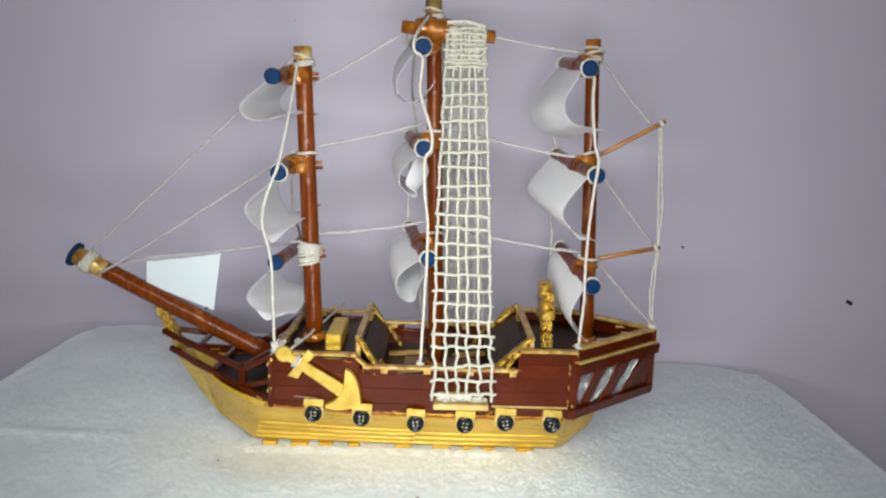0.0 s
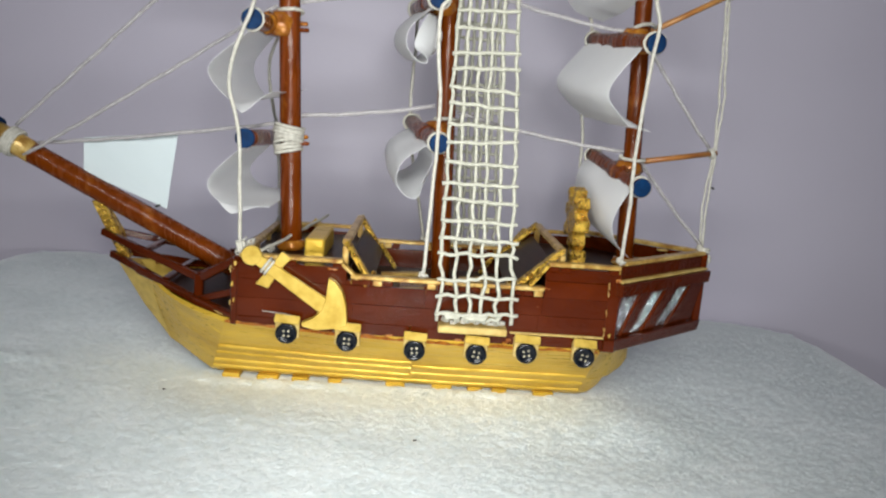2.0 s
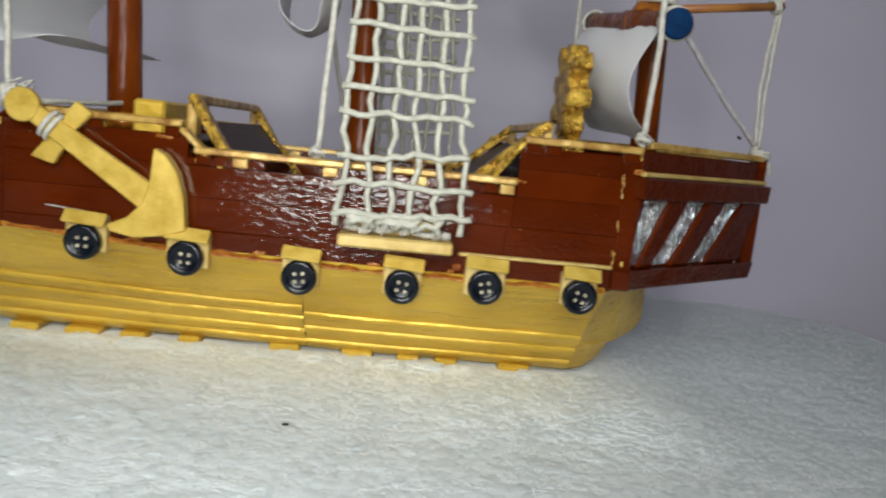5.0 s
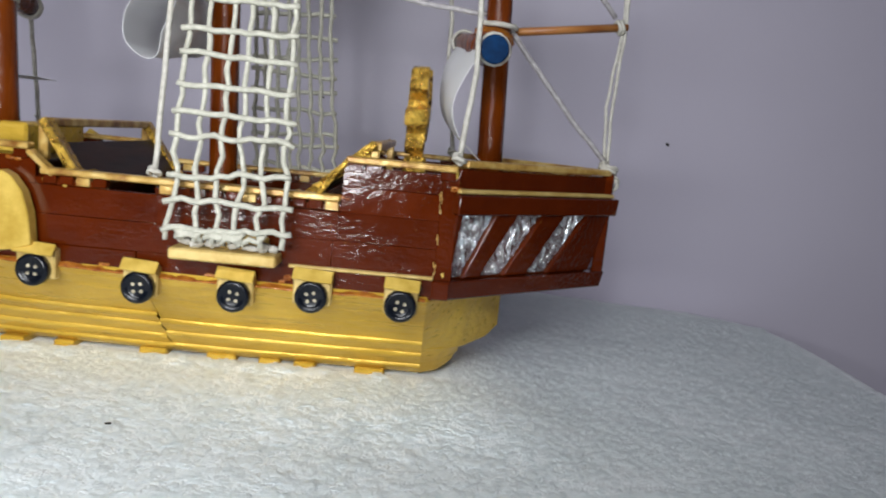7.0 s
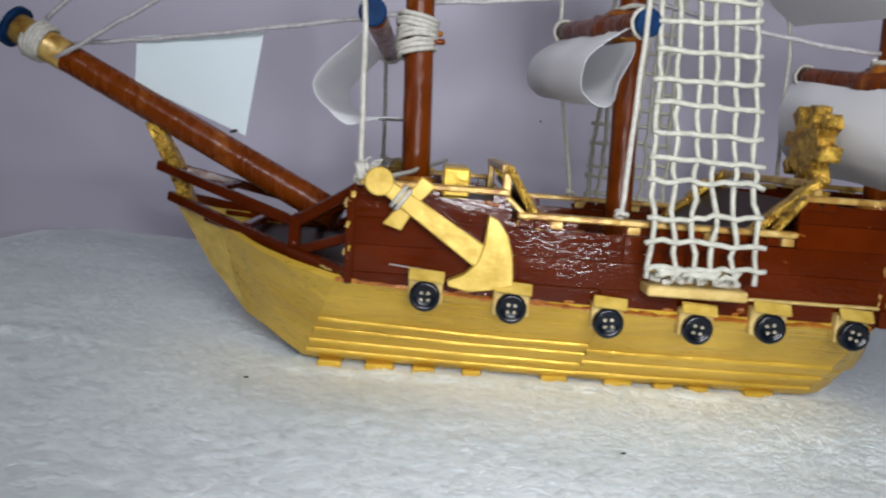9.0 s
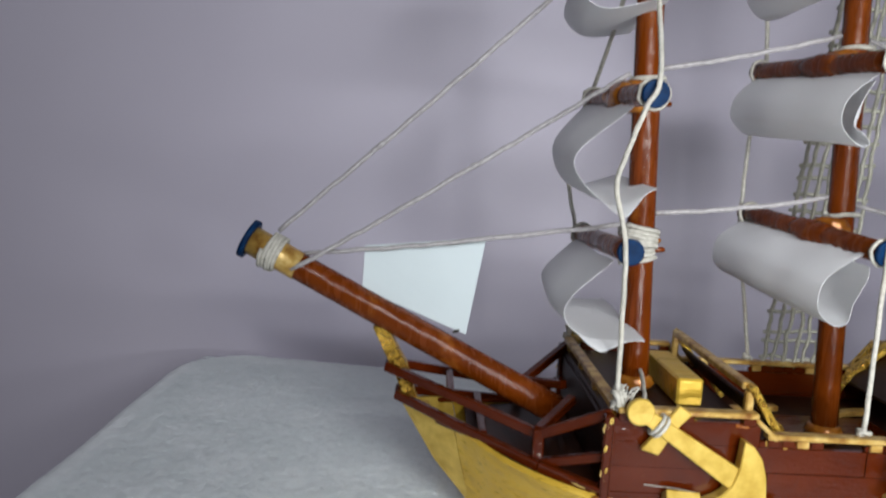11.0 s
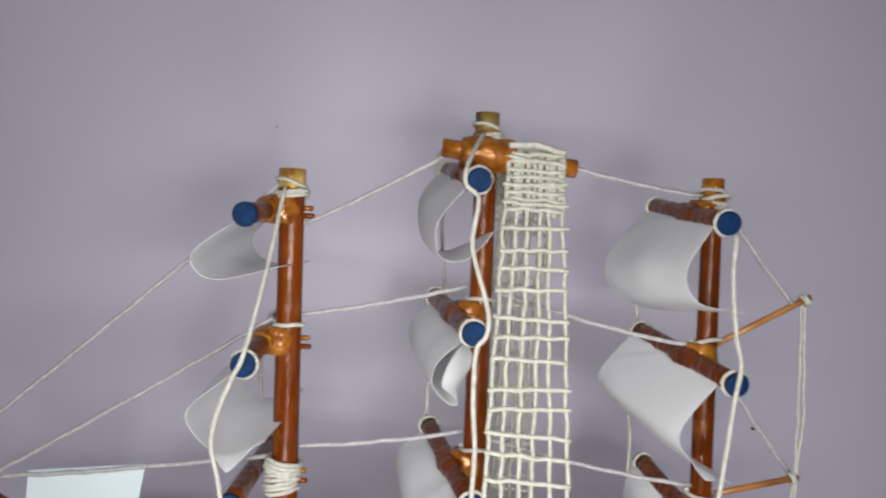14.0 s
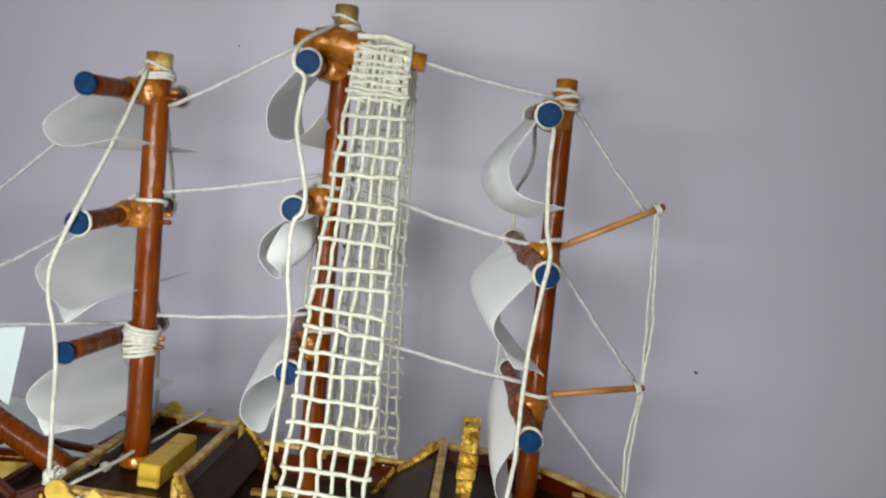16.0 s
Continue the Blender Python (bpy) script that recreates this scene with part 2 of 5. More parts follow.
def box(name, lo, hi, mat, parent, label="", bevel=0.0006, turn=None):
    """A box with worn edges from its corners, or, with turn, from its middle and size on that matrix."""
    bm = bmesh.new()
    bmesh.ops.create_cube(bm, size=1.0)
    if turn is None:
        mid, size = (Vector(lo) + Vector(hi)) / 2, Vector(hi) - Vector(lo)
        m = Matrix.Translation(mid) @ Matrix.Diagonal((*size, 1))
    else:
        m = Matrix.Translation(Vector(lo)) @ turn.to_4x4() @ Matrix.Diagonal((*hi, 1))
        size = Vector(hi)
    bmesh.ops.transform(bm, matrix=m, verts=bm.verts)
    b = min(bevel, 0.3 * min(abs(s) for s in size))
    if b > 0:
        bmesh.ops.bevel(bm, geom=bm.edges[:] + bm.verts[:], offset=b, segments=1, affect="EDGES")
    me = bpy.data.meshes.new(name)
    bm.to_mesh(me)
    bm.free()
    me.materials.append(mat)
    return part(name, me, parent, label)


def stick(name, a, b, wide, thick, mat, parent, label="", up=(0, 0, 1)):
    """A flat stick with rounded edges from a to b, wide across up, thick along it."""
    a, b = Vector(a), Vector(b)
    x = (b - a).normalized()
    y = Vector(up).cross(x).normalized()
    z = x.cross(y)
    turn = Matrix((x, y, z)).transposed()
    return box(name, (a + b) / 2, ((b - a).length, wide, thick), mat, parent, label, 0.0005, turn)


def tube_geo(path, radius, sides=8):
    pts = [Vector(p) for p in path]
    n = len(pts)
    rad = radius if isinstance(radius, (list, tuple)) else [radius] * n
    verts, faces = [], []
    last = None
    for i, p in enumerate(pts):
        d = (pts[min(i + 1, n - 1)] - pts[max(i - 1, 0)]).normalized()
        if last is None:
            u = d.orthogonal().normalized()
        else:
            u = (last - d * last.dot(d)).normalized()
        last, v = u, d.cross(u)
        for k in range(sides):
            w = 2 * math.pi * k / sides
            verts.append(p + (u * math.cos(w) + v * math.sin(w)) * rad[i])
    for i in range(n - 1):
        for k in range(sides):
            a, b = i * sides + k, i * sides + (k + 1) % sides
            faces.append((a, b, b + sides, a + sides))
    faces.append(tuple(range(sides)))
    faces.append(tuple((n - 1) * sides + k for k in range(sides)))
    return verts, faces


def tube(name, path, radius, mat, parent, label="", sides=8):
    me = mesh(name, *tube_geo(path, radius, sides), mat, True)
    for p in me.polygons:
        if len(p.vertices) > 4:
            p.use_smooth = False
    return part(name, me, parent, label)


def rope_path(points, sag=0.0, wob=0.0003, step=0.006, seed=0):
    """A cord through points: a smooth line that sags a little and is never quite straight."""
    rnd = random.Random(seed)
    pts = [Vector(p) for p in points]
    out = []
    for i in range(len(pts) - 1):
        a, b = pts[i], pts[i + 1]
        n = max(3, int((b - a).length / step))
        for j in range(n + (i == len(pts) - 2)):
            s = j / n
            p = a.lerp(b, s) - Vector((0, 0, sag * 4 * s * (1 - s)))
            out.append(p + Vector([rnd.uniform(-wob, wob) for _ in range(3)]))
    return out


def rope(points, parent, sag=0.0, r=0.00105, wob=0.0003, seed=0, name="cord", label="", sides=7, mat=None):
    return tube(name, rope_path(points, sag, wob, seed=seed), r, mat or CORD, parent, label, sides)


def prism(name, outline, to_world, t0, t1, mat, parent, label=""):
    """A flat outline (u, v), thick from t0 to t1, set in the world by to_world(u, v, t)."""
    n = len(outline)
    verts = [to_world(u, v, t0) for u, v in outline] + [to_world(u, v, t1) for u, v in outline]
    faces = [tuple(range(n)), tuple(range(n, 2 * n))] + [(i, (i + 1) % n, n + (i + 1) % n, n + i) for i in range(n)]
    me = mesh(name, verts, faces, mat)
    bm = bmesh.new()
    bm.from_mesh(me)
    bmesh.ops.bevel(bm, geom=bm.edges[:] + bm.verts[:], offset=min(0.0004, abs(t1 - t0) * 0.25), segments=1, affect="EDGES")
    bm.to_mesh(me)
    bm.free()
    return part(name, me, parent, label)


def coil(name, centre, axis, r, loops, pitch, cord_r, parent, label="", seed=0):
    """Turns of cord wound round a pole."""
    rnd = random.Random(seed)
    ax = Vector(axis).normalized()
    u = ax.orthogonal().normalized()
    v = ax.cross(u)
    n = int(loops * 14)
    pts = []
    tilt = rnd.uniform(-0.25, 0.25)
    for i in range(n + 1):
        w = 2 * math.pi * i / 14
        h = (i / n - 0.5) * pitch * loops + math.sin(w) * r * tilt + rnd.uniform(-0.0003, 0.0003)
        pts.append(Vector(centre) + ax * h + (u * math.cos(w) + v * math.sin(w)) * (r + rnd.uniform(0, 0.0005)))
    return tube(name, pts, cord_r, CORD, parent, label, 6)


def lump(name, centre, axis, r, height, mat, parent, label="", amount=0.18, seed=1):
    """A hand-pressed sleeve of putty round a pole."""
    ax = Vector(axis).normalized()
    u = ax.orthogonal().normalized()
    v = ax.cross(u)
    rows, sides = 8, 18
    verts, faces = [], []
    for i in range(rows + 1):
        s = i / rows
        for k in range(sides):
            w = 2 * math.pi * k / sides
            rr = r * (0.80 + 0.20 * math.sin(math.pi * s) ** 0.6)
            p = Vector((math.cos(w) * 1.3, math.sin(w) * 1.3, s * 2.0 + seed * 7.3))
            rr *= 1 + amount * noise.noise(p * 1.9) + 0.5 * amount * noise.noise(p * 5.1)
            verts.append(Vector(centre) + ax * (s - 0.5) * height * (1 + 0.1 * noise.noise(p)) + (u * math.cos(w) + v * math.sin(w)) * rr)
    for i in range(rows):
        for k in range(sides):
            a, b = i * sides + k, i * sides + (k + 1) % sides
            faces.append((a, b, b + sides, a + sides))
    faces.append(tuple(range(sides)))
    faces.append(tuple(rows * sides + k for k in range(sides)))
    return part(name, mesh(name, verts, faces, mat, True), parent, label)


def curve_through(pts, n):
    """Points along a smooth line through pts."""
    p = [Vector(q) for q in pts]
    p = [2 * p[0] - p[1]] + p + [2 * p[-1] - p[-2]]
    out = []
    m = len(p) - 3
    for i in range(n + 1):
        s = min(i * m / n, m - 1e-9)
        k = int(s)
        f = s - k
        a, b, c, d = p[k:k + 4]
        out.append(0.5 * (2 * b + (c - a) * f + (2 * a - 5 * b + 4 * c - d) * f * f + (3 * b - a - 3 * c + d) * f ** 3))
    return out


# ---- room ----
def slab(name, lo, hi, mat, kind="structure", label="", category=""):
    ob = box(name, lo, hi, mat, None, label, 0.0)
    return tagged(ob, label, category, kind=kind)


wall = slab("wall_back", (-1.92, 0.0, -0.75), (1.92, 0.12, 1.87), WALL, label="plain lavender painted wall behind the table", category="wall")
wall.matrix_world = pose(0, 0.922, 0)
# unseen walls and ceiling, added dark so the varnish reflects little haze
slab("wall_left", (-1.92, -2.1, -0.75), (-1.80, 0.922, 1.87), DIMWALL, label="plain unseen side wall, kept dark to cut haze", category="wall")
slab("wall_right", (1.80, -2.1, -0.75), (1.92, 0.922, 1.87), DIMWALL, label="plain unseen side wall, kept dark to cut haze", category="wall")
slab("wall_front", (-1.80, -2.1, -0.75), (1.80, -1.98, 1.87), DIMWALL, label="plain unseen front wall, kept dark to cut haze", category="wall")
slab("floor", (-1.92, -2.1, -0.85), (1.92, 1.1, -0.75), FLOORM, label="grey cement floor", category="floor")
slab("ceiling", (-1.92, -2.1, 1.87), (1.92, 1.1, 1.97), CEILM, label="plain unseen ceiling, kept dim to cut haze", category="ceiling")

# ---- table and towel ----
TABLE = Matrix.Translation((-0.010, 0.0, -0.001))
T_HALF, T_BACK, T_FRONT = 0.353, 0.910, 0.24


def rounded_rect(x0, x1, y0, y1, r, n=8):
    out = []
    for cx, cy, a in ((x1 - r, y1 - r, 0), (x0 + r, y1 - r, 90), (x0 + r, y0 + r, 180), (x1 - r, y0 + r, 270)):
        for i in range(n + 1):
            w = radians(a + 90 * i / n)
            out.append((cx + r * math.cos(w), cy + r * math.sin(w)))
    return out


table = tagged(new("table"), "small dark wooden table covered by a towel", "table")
table.location = (-0.010, 0.57, -0.75)
prism("tabletop", rounded_rect(-T_HALF + 0.006, T_HALF - 0.006, T_FRONT + 0.006, T_BACK - 0.006, 0.055),
      lambda u, v, t: TABLE @ Vector((u, v, t)), -0.035, -0.0135, TABLEWOOD, table)
for sx in (-1, 1):
    for yy in (T_FRONT + 0.06, T_BACK - 0.07):
        c = TABLE @ Vector((sx * (T_HALF - 0.06), yy, 0))
        box("leg", (c.x - 0.02, c.y - 0.02, -0.75), (c.x + 0.02, c.y + 0.02, -0.035), TABLEWOOD, table, bevel=0.003)


def towel_height(x, y):
    h = 0.0011 * noise.noise(Vector((x * 11, y * 11, 0.3))) + 0.0005 * noise.noise(Vector((x * 45, y * 45, 2.0)))
    h += 0.0005 * noise.noise(Vector((x * 160, y * 160, 5.0))) + 0.0003 * noise.noise(Vector((x * 330, y * 330, 9.0)))
    # one soft fold line across the cloth beside the bow
    d = (y - 0.655 - 0.05 * x)
    h += 0.0018 * math.exp(-(d / 0.006) ** 2) * max(0.0, min(1.0, (-0.19 - x) / 0.04))
    # the soft cloth gives under the bow and bulges under the stern
    wx = x - 0.010
    dx, dy = max(-0.128 - wx, wx - 0.096, 0.0), max(0.642 - y, y - 0.700, 0.0)
    w = max(0.0, 1 - math.hypot(dx, dy) / 0.055)
    w = w * w * (3 - 2 * w)
    rim = math.hypot(max(-0.132 - wx, wx - 0.090, 0.0), max(0.6520 - y, y - 0.6900, 0.0))
    tuft = 0.5 + 0.9 * noise.noise(Vector((x * 70, y * 30, 4.0))) + 0.6 * noise.noise(Vector((x * 210, y * 90, 8.0)))
    h += 0.0030 * math.exp(-((rim - 0.0025) / 0.0055) ** 2) * max(0.0, tuft) * (rim > 0)
    sole = 0.0022 + 0.048 * max(-0.128, min(0.096, wx))
    return h * (1 - 0.5 * w) + sole * w


def towel_mesh():
    nx, ny = 300, 270
    hx, y0, y1, r = T_HALF, T_FRONT, T_BACK, 0.062
    verts, faces = [], []

    for j in range(ny + 1):
        for i in range(nx + 1):
            x, y = -hx + 2 * hx * i / nx, y0 + (y1 - y0) * j / ny
            # corners pulled in to a round
            cx, cy = max(abs(x) - (hx - r), 0), max(y - (y1 - r), 0)
            d = math.hypot(cx, cy)
            if d > r:
                x, y = math.copysign(hx - r + cx * r / d, x), y1 - r + cy * r / d
                d = r
            edge = min(hx - abs(x), y1 - y, y - y0)
            if cx > 0 and cy > 0:
                edge = r - d
            drop = -0.011 * (1 - min(1.0, max(edge, 0) / 0.012)) ** 2.2
            verts.append(TABLE @ Vector((x, y, towel_height(x, y) + drop - 0.0004)))
    w = nx + 1
    for j in range(ny):
        for i in range(nx):
            faces.append((j * w + i, j * w + i + 1, (j + 1) * w + i + 1, (j + 1) * w + i))
    rim = [i for i in range(w)] + [j * w + nx for j in range(1, ny + 1)] + [ny * w + i for i in range(nx - 1, -1, -1)] + [j * w for j in range(ny - 1, 0, -1)]
    base = len(verts)
    for k in rim:
        verts.append(verts[k] + Vector((0, 0, -0.0135 - verts[k].z + 0.0003)))
    for k in range(len(rim)):
        k2 = (k + 1) % len(rim)
        faces.append((rim[k], rim[k2], base + k2, base + k))
    return mesh("towel", verts, faces, TERRY, True)


towel = part("towel", towel_mesh(), None)
tagged(towel, "thick white terry towel spread over the table", "towel")


def towel_nap(count):
    """Short curled loops of yarn all over the part of the towel round the ship."""
    rnd = np.random.default_rng(11)
    xs, ys = rnd.uniform(-0.335, 0.335, count), rnd.uniform(0.40, 0.885, count)
    way, length = rnd.uniform(0, 2 * math.pi, count), rnd.uniform(0.0035, 0.0075, count)
    rise, wide = rnd.uniform(0.00006, 0.00022, count), rnd.uniform(0.0006, 0.0013, count)
    verts, faces = [], []
    for x, y, w, l, h, b in zip(xs.tolist(), ys.tolist(), way.tolist(), length.tolist(), rise.tolist(), wide.tolist()):
        if -0.108 < x < 0.112 and 0.652 < y < 0.694:
            continue
        z = towel_height(x, y) - 0.0014
        c, d = math.cos(w), math.sin(w)
        k = len(verts)
        for f, up in ((-0.5, -0.00012), (-0.16, h), (0.26, h * 0.85), (0.5, -0.00012)):
            px, py = x + c * l * f, y + d * l * f
            verts += [(px - d * b - 0.010, py + c * b, z + up + 0.00005), (px + d * b - 0.010, py - c * b, z + up - 0.00005)]
        faces += [(k, k + 1, k + 3, k + 2), (k + 2, k + 3, k + 5, k + 4), (k + 4, k + 5, k + 7, k + 6)]
    me = bpy.data.meshes.new("towel_nap")
    me.from_pydata(verts, [], faces)
    me.polygons.foreach_set("use_smooth", [True] * len(me.polygons))
    me.materials.append(NAP)
    return me


tagged(part("towel_nap", towel_nap(52000), towel), "curled white yarn loops of the towel", kind="stuff")

# ---- the model ship ----
ship = tagged(new("model_ship"), "handmade wooden model sailing ship in gold and brown on the towel", "model ship")
ship.location = HOME
ship.rotation_euler = (0.0, radians(-2.75), 0.0)


def side_y(sgn, half):
    return SHIP_Y + sgn * half


def lerp(a, b, s):
    return a + (b - a) * s


# gold lower hull: (x, top z, top half-width, bottom z, bottom half-width)
STATIONS = ((-0.116, 0.0458, 0.0531, 0.0046, 0.0130), (-0.06, 0.0425, 0.0545, 0.0036, 0.0138), (0.0, 0.0412, 0.0550, 0.0030, 0.0145), (0.080, 0.0415, 0.0545, 0.0030, 0.0140))
BOW = ((-0.1680, 0.0592, 0.0185, 0.0200, 0.0075), (-0.1500, 0.0532, 0.0368, 0.0150, 0.0095), (-0.1330, 0.0490, 0.0468, 0.0098, 0.0115), (-0.1160, 0.0458, 0.0531, 0.0046, 0.0130))
# the stern runs to a point above, and a shorter round block stands under it
STERN_UP = ((0.080, 0.0415, 0.0545, 0.0165, 0.0282), (0.0955, 0.0400, 0.0290, 0.0168, 0.0195), (0.1055, 0.0390, 0.0112, 0.0188, 0.0085), (0.1105, 0.0385, 0.0034, 0.0225, 0.0028))
STERN_LOW = ((0.080, 0.0168, 0.0286, 0.0030, 0.0140), (0.0865, 0.0168, 0.0255, 0.0042, 0.0132), (0.0920, 0.0168, 0.0212, 0.0088, 0.0130), (0.0945, 0.0168, 0.0180, 0.0135, 0.0135))


def hull_at(stations, x):
    """The section at x: along straight sides by straight lines, at the bow by a smooth curve."""
    if stations is BOW:
        k = max(i for i in range(len(BOW) - 1) if BOW[i][0] <= x + 1e-9)
        p, q = BOW[k], BOW[k + 1]
        o, r = BOW[max(k - 1, 0)], BOW[min(k + 2, len(BOW) - 1)]
        d, s = q[0] - p[0], (x - p[0]) / (q[0] - p[0])
        out = [x]
        for i in range(1, 5):
            m0, m1 = d * (q[i] - o[i]) / (q[0] - o[0]), d * (r[i] - p[i]) / (r[0] - p[0])
            out.append((2 * s ** 3 - 3 * s * s + 1) * p[i] + (s ** 3 - 2 * s * s + s) * m0 + (3 * s * s - 2 * s ** 3) * q[i] + (s ** 3 - s * s) * m1)
        return out
    for a, b in zip(stations, stations[1:]):
        if x <= b[0] + 1e-9:
            s = (x - a[0]) / (b[0] - a[0])
            return [lerp(p, q, s) for p, q in zip(a, b)]
    return list(stations[-1])


def hull_point(stations, x, s, sgn, out):
    """A point on the lower hull at x, s of the way down, out metres proud of it."""
    _, zt, ht, zb, hb = hull_at(stations, x)
    # the seam between bow and side rakes forward to its foot, the front edge of the bow aft
    if stations is BOW:
        x += s * (0.0090 - 0.0260 * (x + 0.1680) / 0.0520)
    elif x < -0.018:
        x -= s * 0.0170 * (-0.018 - x) / 0.098
    h, z = lerp(ht, hb, s), lerp(zt, zb, s)
    n = Vector((0, zt - zb, -(ht - hb))).normalized()
    return Vector((x, side_y(sgn, max(h + n.y * out, 0.0005)), z + n.z * out))


def hull_strip(name, stations, x0, x1, s0, s1, proud0, proud1, sgn, mat, label="", cols=12, lip=0.0):
    """A strip of the lower hull between s0 and s1: its outer face with a rounded upper lip, and a body behind it."""
    face, verts, faces = [], [], []
    smooth = cols > 12
    rows = [(s0, proud0), (s1, proud1)] if not lip else [(s0, proud0 - 0.0009), (s0 + 0.15 * lip, proud0 - 0.0003), (s0 + 0.5 * lip, proud0), (s0 + lip, proud0 + 0.0001), (s1, proud1)]
    wide = len(rows)
    for i in range(cols + 1):
        x = lerp(x0, x1, i / cols)
        wob = (0.0 if smooth else 0.00035) * noise.noise(Vector((x * 60, s0 * 9, sgn)))
        ds = 0.010 * noise.noise(Vector((x * 35, s0 * 13, sgn + 4))) if lip else 0.0
        outer = [hull_point(stations, x, s + ds * (k < wide - 1), sgn, p + wob) for k, (s, p) in enumerate(rows)]
        face += outer
        verts += [outer[0], outer[-1], hull_point(stations, x, s1, sgn, -0.0022), hull_point(stations, x, s0, sgn, -0.0022)]
    base = len(verts)
    for i in range(cols):
        for k in range(1, 4):
            a, b = i * 4 + k, i * 4 + (k + 1) % 4
            faces.append((a, b, b + 4, a + 4))
    faces += [(0, 1, 2, 3), tuple(cols * 4 + k for k in range(4))]
    n = len(faces)
    faces += [(base + wide * i + k, base + wide * i + k + 1, base + wide * (i + 1) + k + 1, base + wide * (i + 1) + k) for i in range(cols) for k in range(wide - 1)]
    me = mesh(name, verts + face, faces, mat)
    if smooth or lip:
        for i in range(n, len(faces)):
            me.polygons[i].use_smooth = True
    return part(name, me, ship, label)


for sgn in (-1, 1):
    for x0, x1, cuts in ((-0.1160, -0.0182, (0.0, 0.46, 0.59, 0.75, 0.89, 1.0)), (-0.0180, 0.080, (0.0, 0.53, 0.70, 0.88, 1.0))):
        for i in range(len(cuts) - 1):
            hull_strip("hull_plank", STATIONS, x0, x1, cuts[i], cuts[i + 1] + 0.01, 0.0014 if i else 0.0005, 0.0003, sgn, GOLD, "", 26 if i else 12, 0.028 if i else 0.0)
    hull_strip("bow_panel", BOW, -0.1680, -0.1160, 0.0, 1.0, 0.0005, 0.0005, sgn, GOLD, "gold painted bow panel", 24)
    hull_strip("stern_panel", STERN_UP, 0.080, 0.1105, 0.0, 1.0, 0.0005, 0.0005, sgn, GOLD, "gold painted stern panel", 18)
    hull_strip("stern_foot", STERN_LOW, 0.080, 0.0945, 0.0, 1.0, 0.0005, 0.0005, sgn, GOLD, "round gold painted stern foot", 14)
box("hull_bottom", (-0.131, SHIP_Y - 0.0125, 0.0032), (0.083, SHIP_Y + 0.0125, 0.0056), GOLD, ship)
for x0, half, low, z0, z1 in ((0.1085, 0.0034, 0.0026, 0.0222, 0.0386), (0.0925, 0.0182, 0.0135, 0.0132, 0.0170)):
    prism("stern_board", [(-half, z1), (half, z1), (low, z0), (-low, z0)], lambda u, v, t: Vector((t, SHIP_Y + u, v)), x0, x0 + 0.0022, GOLD, ship)
prism("stern_soffit", [(0.0800, -0.0275), (0.0955, -0.0190), (0.1085, -0.0025), (0.1085, 0.0025), (0.0955, 0.0190), (0.0800, 0.0275)],
      lambda u, v, t: Vector((u, SHIP_Y + v, t + 0.25 * max(0.0, u - 0.0955))), 0.0172, 0.0186, GOLD, ship)
for i, x in enumerate((-0.1213, -0.1002, -0.0816, -0.0615, -0.0266, 0.0005, 0.0198, 0.0340, 0.0599)):
    w = 0.0050 + 0.0011 * math.sin(i * 1.7)
    box("keel_slat", (x - w, SHIP_Y - 0.0176 - 0.001 * math.sin(i), -0.0006 + 0.0012 * (x < -0.09)), (x + w, SHIP_Y + 0.0205, 0.0036), GOLD, ship)

# stem plate and figure strip
flat_xz = lambda u, v, t: Vector((u, SHIP_Y + t, v))
prism("stem", [(-0.1905, 0.063), (-0.1750, 0.0375), (-0.1600, 0.0195), (-0.150, 0.0125), (-0.1600, 0.0240), (-0.1700, 0.0440), (-0.1790, 0.0620)], flat_xz, -0.0030, 0.0030, GOLD, ship, "gold painted stem plate")
for sgn in (-1, 1):
    edge = [(-0.1910, 0.0030, 0.0630), (-0.1755, 0.0030, 0.0375), (-0.1602, 0.0030, 0.0192)]
    back = [(-0.1682, 0.0190, 0.0594), (-0.1637, 0.0135, 0.0396), (-0.1588, 0.0080, 0.0200)]
    verts, faces = [], []
    for d in (0.0, 0.0015):
        for (x0, h0, z0), (x1, h1, z1) in zip(edge, back):
            verts += [Vector((x0, side_y(sgn, h0 - d), z0)), Vector((x1, side_y(sgn, h1 - d), z1))]
    for o in (0, 6):
        faces += [(o, o + 1, o + 3, o + 2), (o + 2, o + 3, o + 5, o + 4)]
    faces += [(0, 2, 8, 6), (2, 4, 10, 8), (1, 3, 9, 7), (3, 5, 11, 9), (0, 1, 7, 6), (4, 5, 11, 10)]
    # the paler gold puts the light on this forward face into its colour
    part("bow_facet", mesh("bow_facet", verts, faces, PALEGOLD), ship, "gold bow facet, paler as if lit")
prism("figurehead_strip", [(-0.2050, 0.0960), (-0.1990, 0.0960), (-0.1895, 0.0800), (-0.1840, 0.0640), (-0.1890, 0.0640), (-0.1960, 0.0780)], flat_xz, -0.0035, 0.0035, FOIL, ship, "gold foil strip under the bowsprit")

# brown upper sides: horizontal planks; the top follows forecastle, waist and quarterdeck
ROWS_Z = ((0.0415, 0.0493), (0.0494, 0.0593), (0.0594, 0.0691), (0.0692, 0.0781), (0.0782, 0.0850))


def plank(x0, x1, z0, z1, sgn, proud=0.0):
    ys = sorted((side_y(sgn, 0.0512), side_y(sgn, 0.0535 + proud)))
    return box("side_plank", (x0 - 0.0002, ys[0], z0), (x1 + 0.0002, ys[1], z1), BROWN, ship, bevel=0.00007)


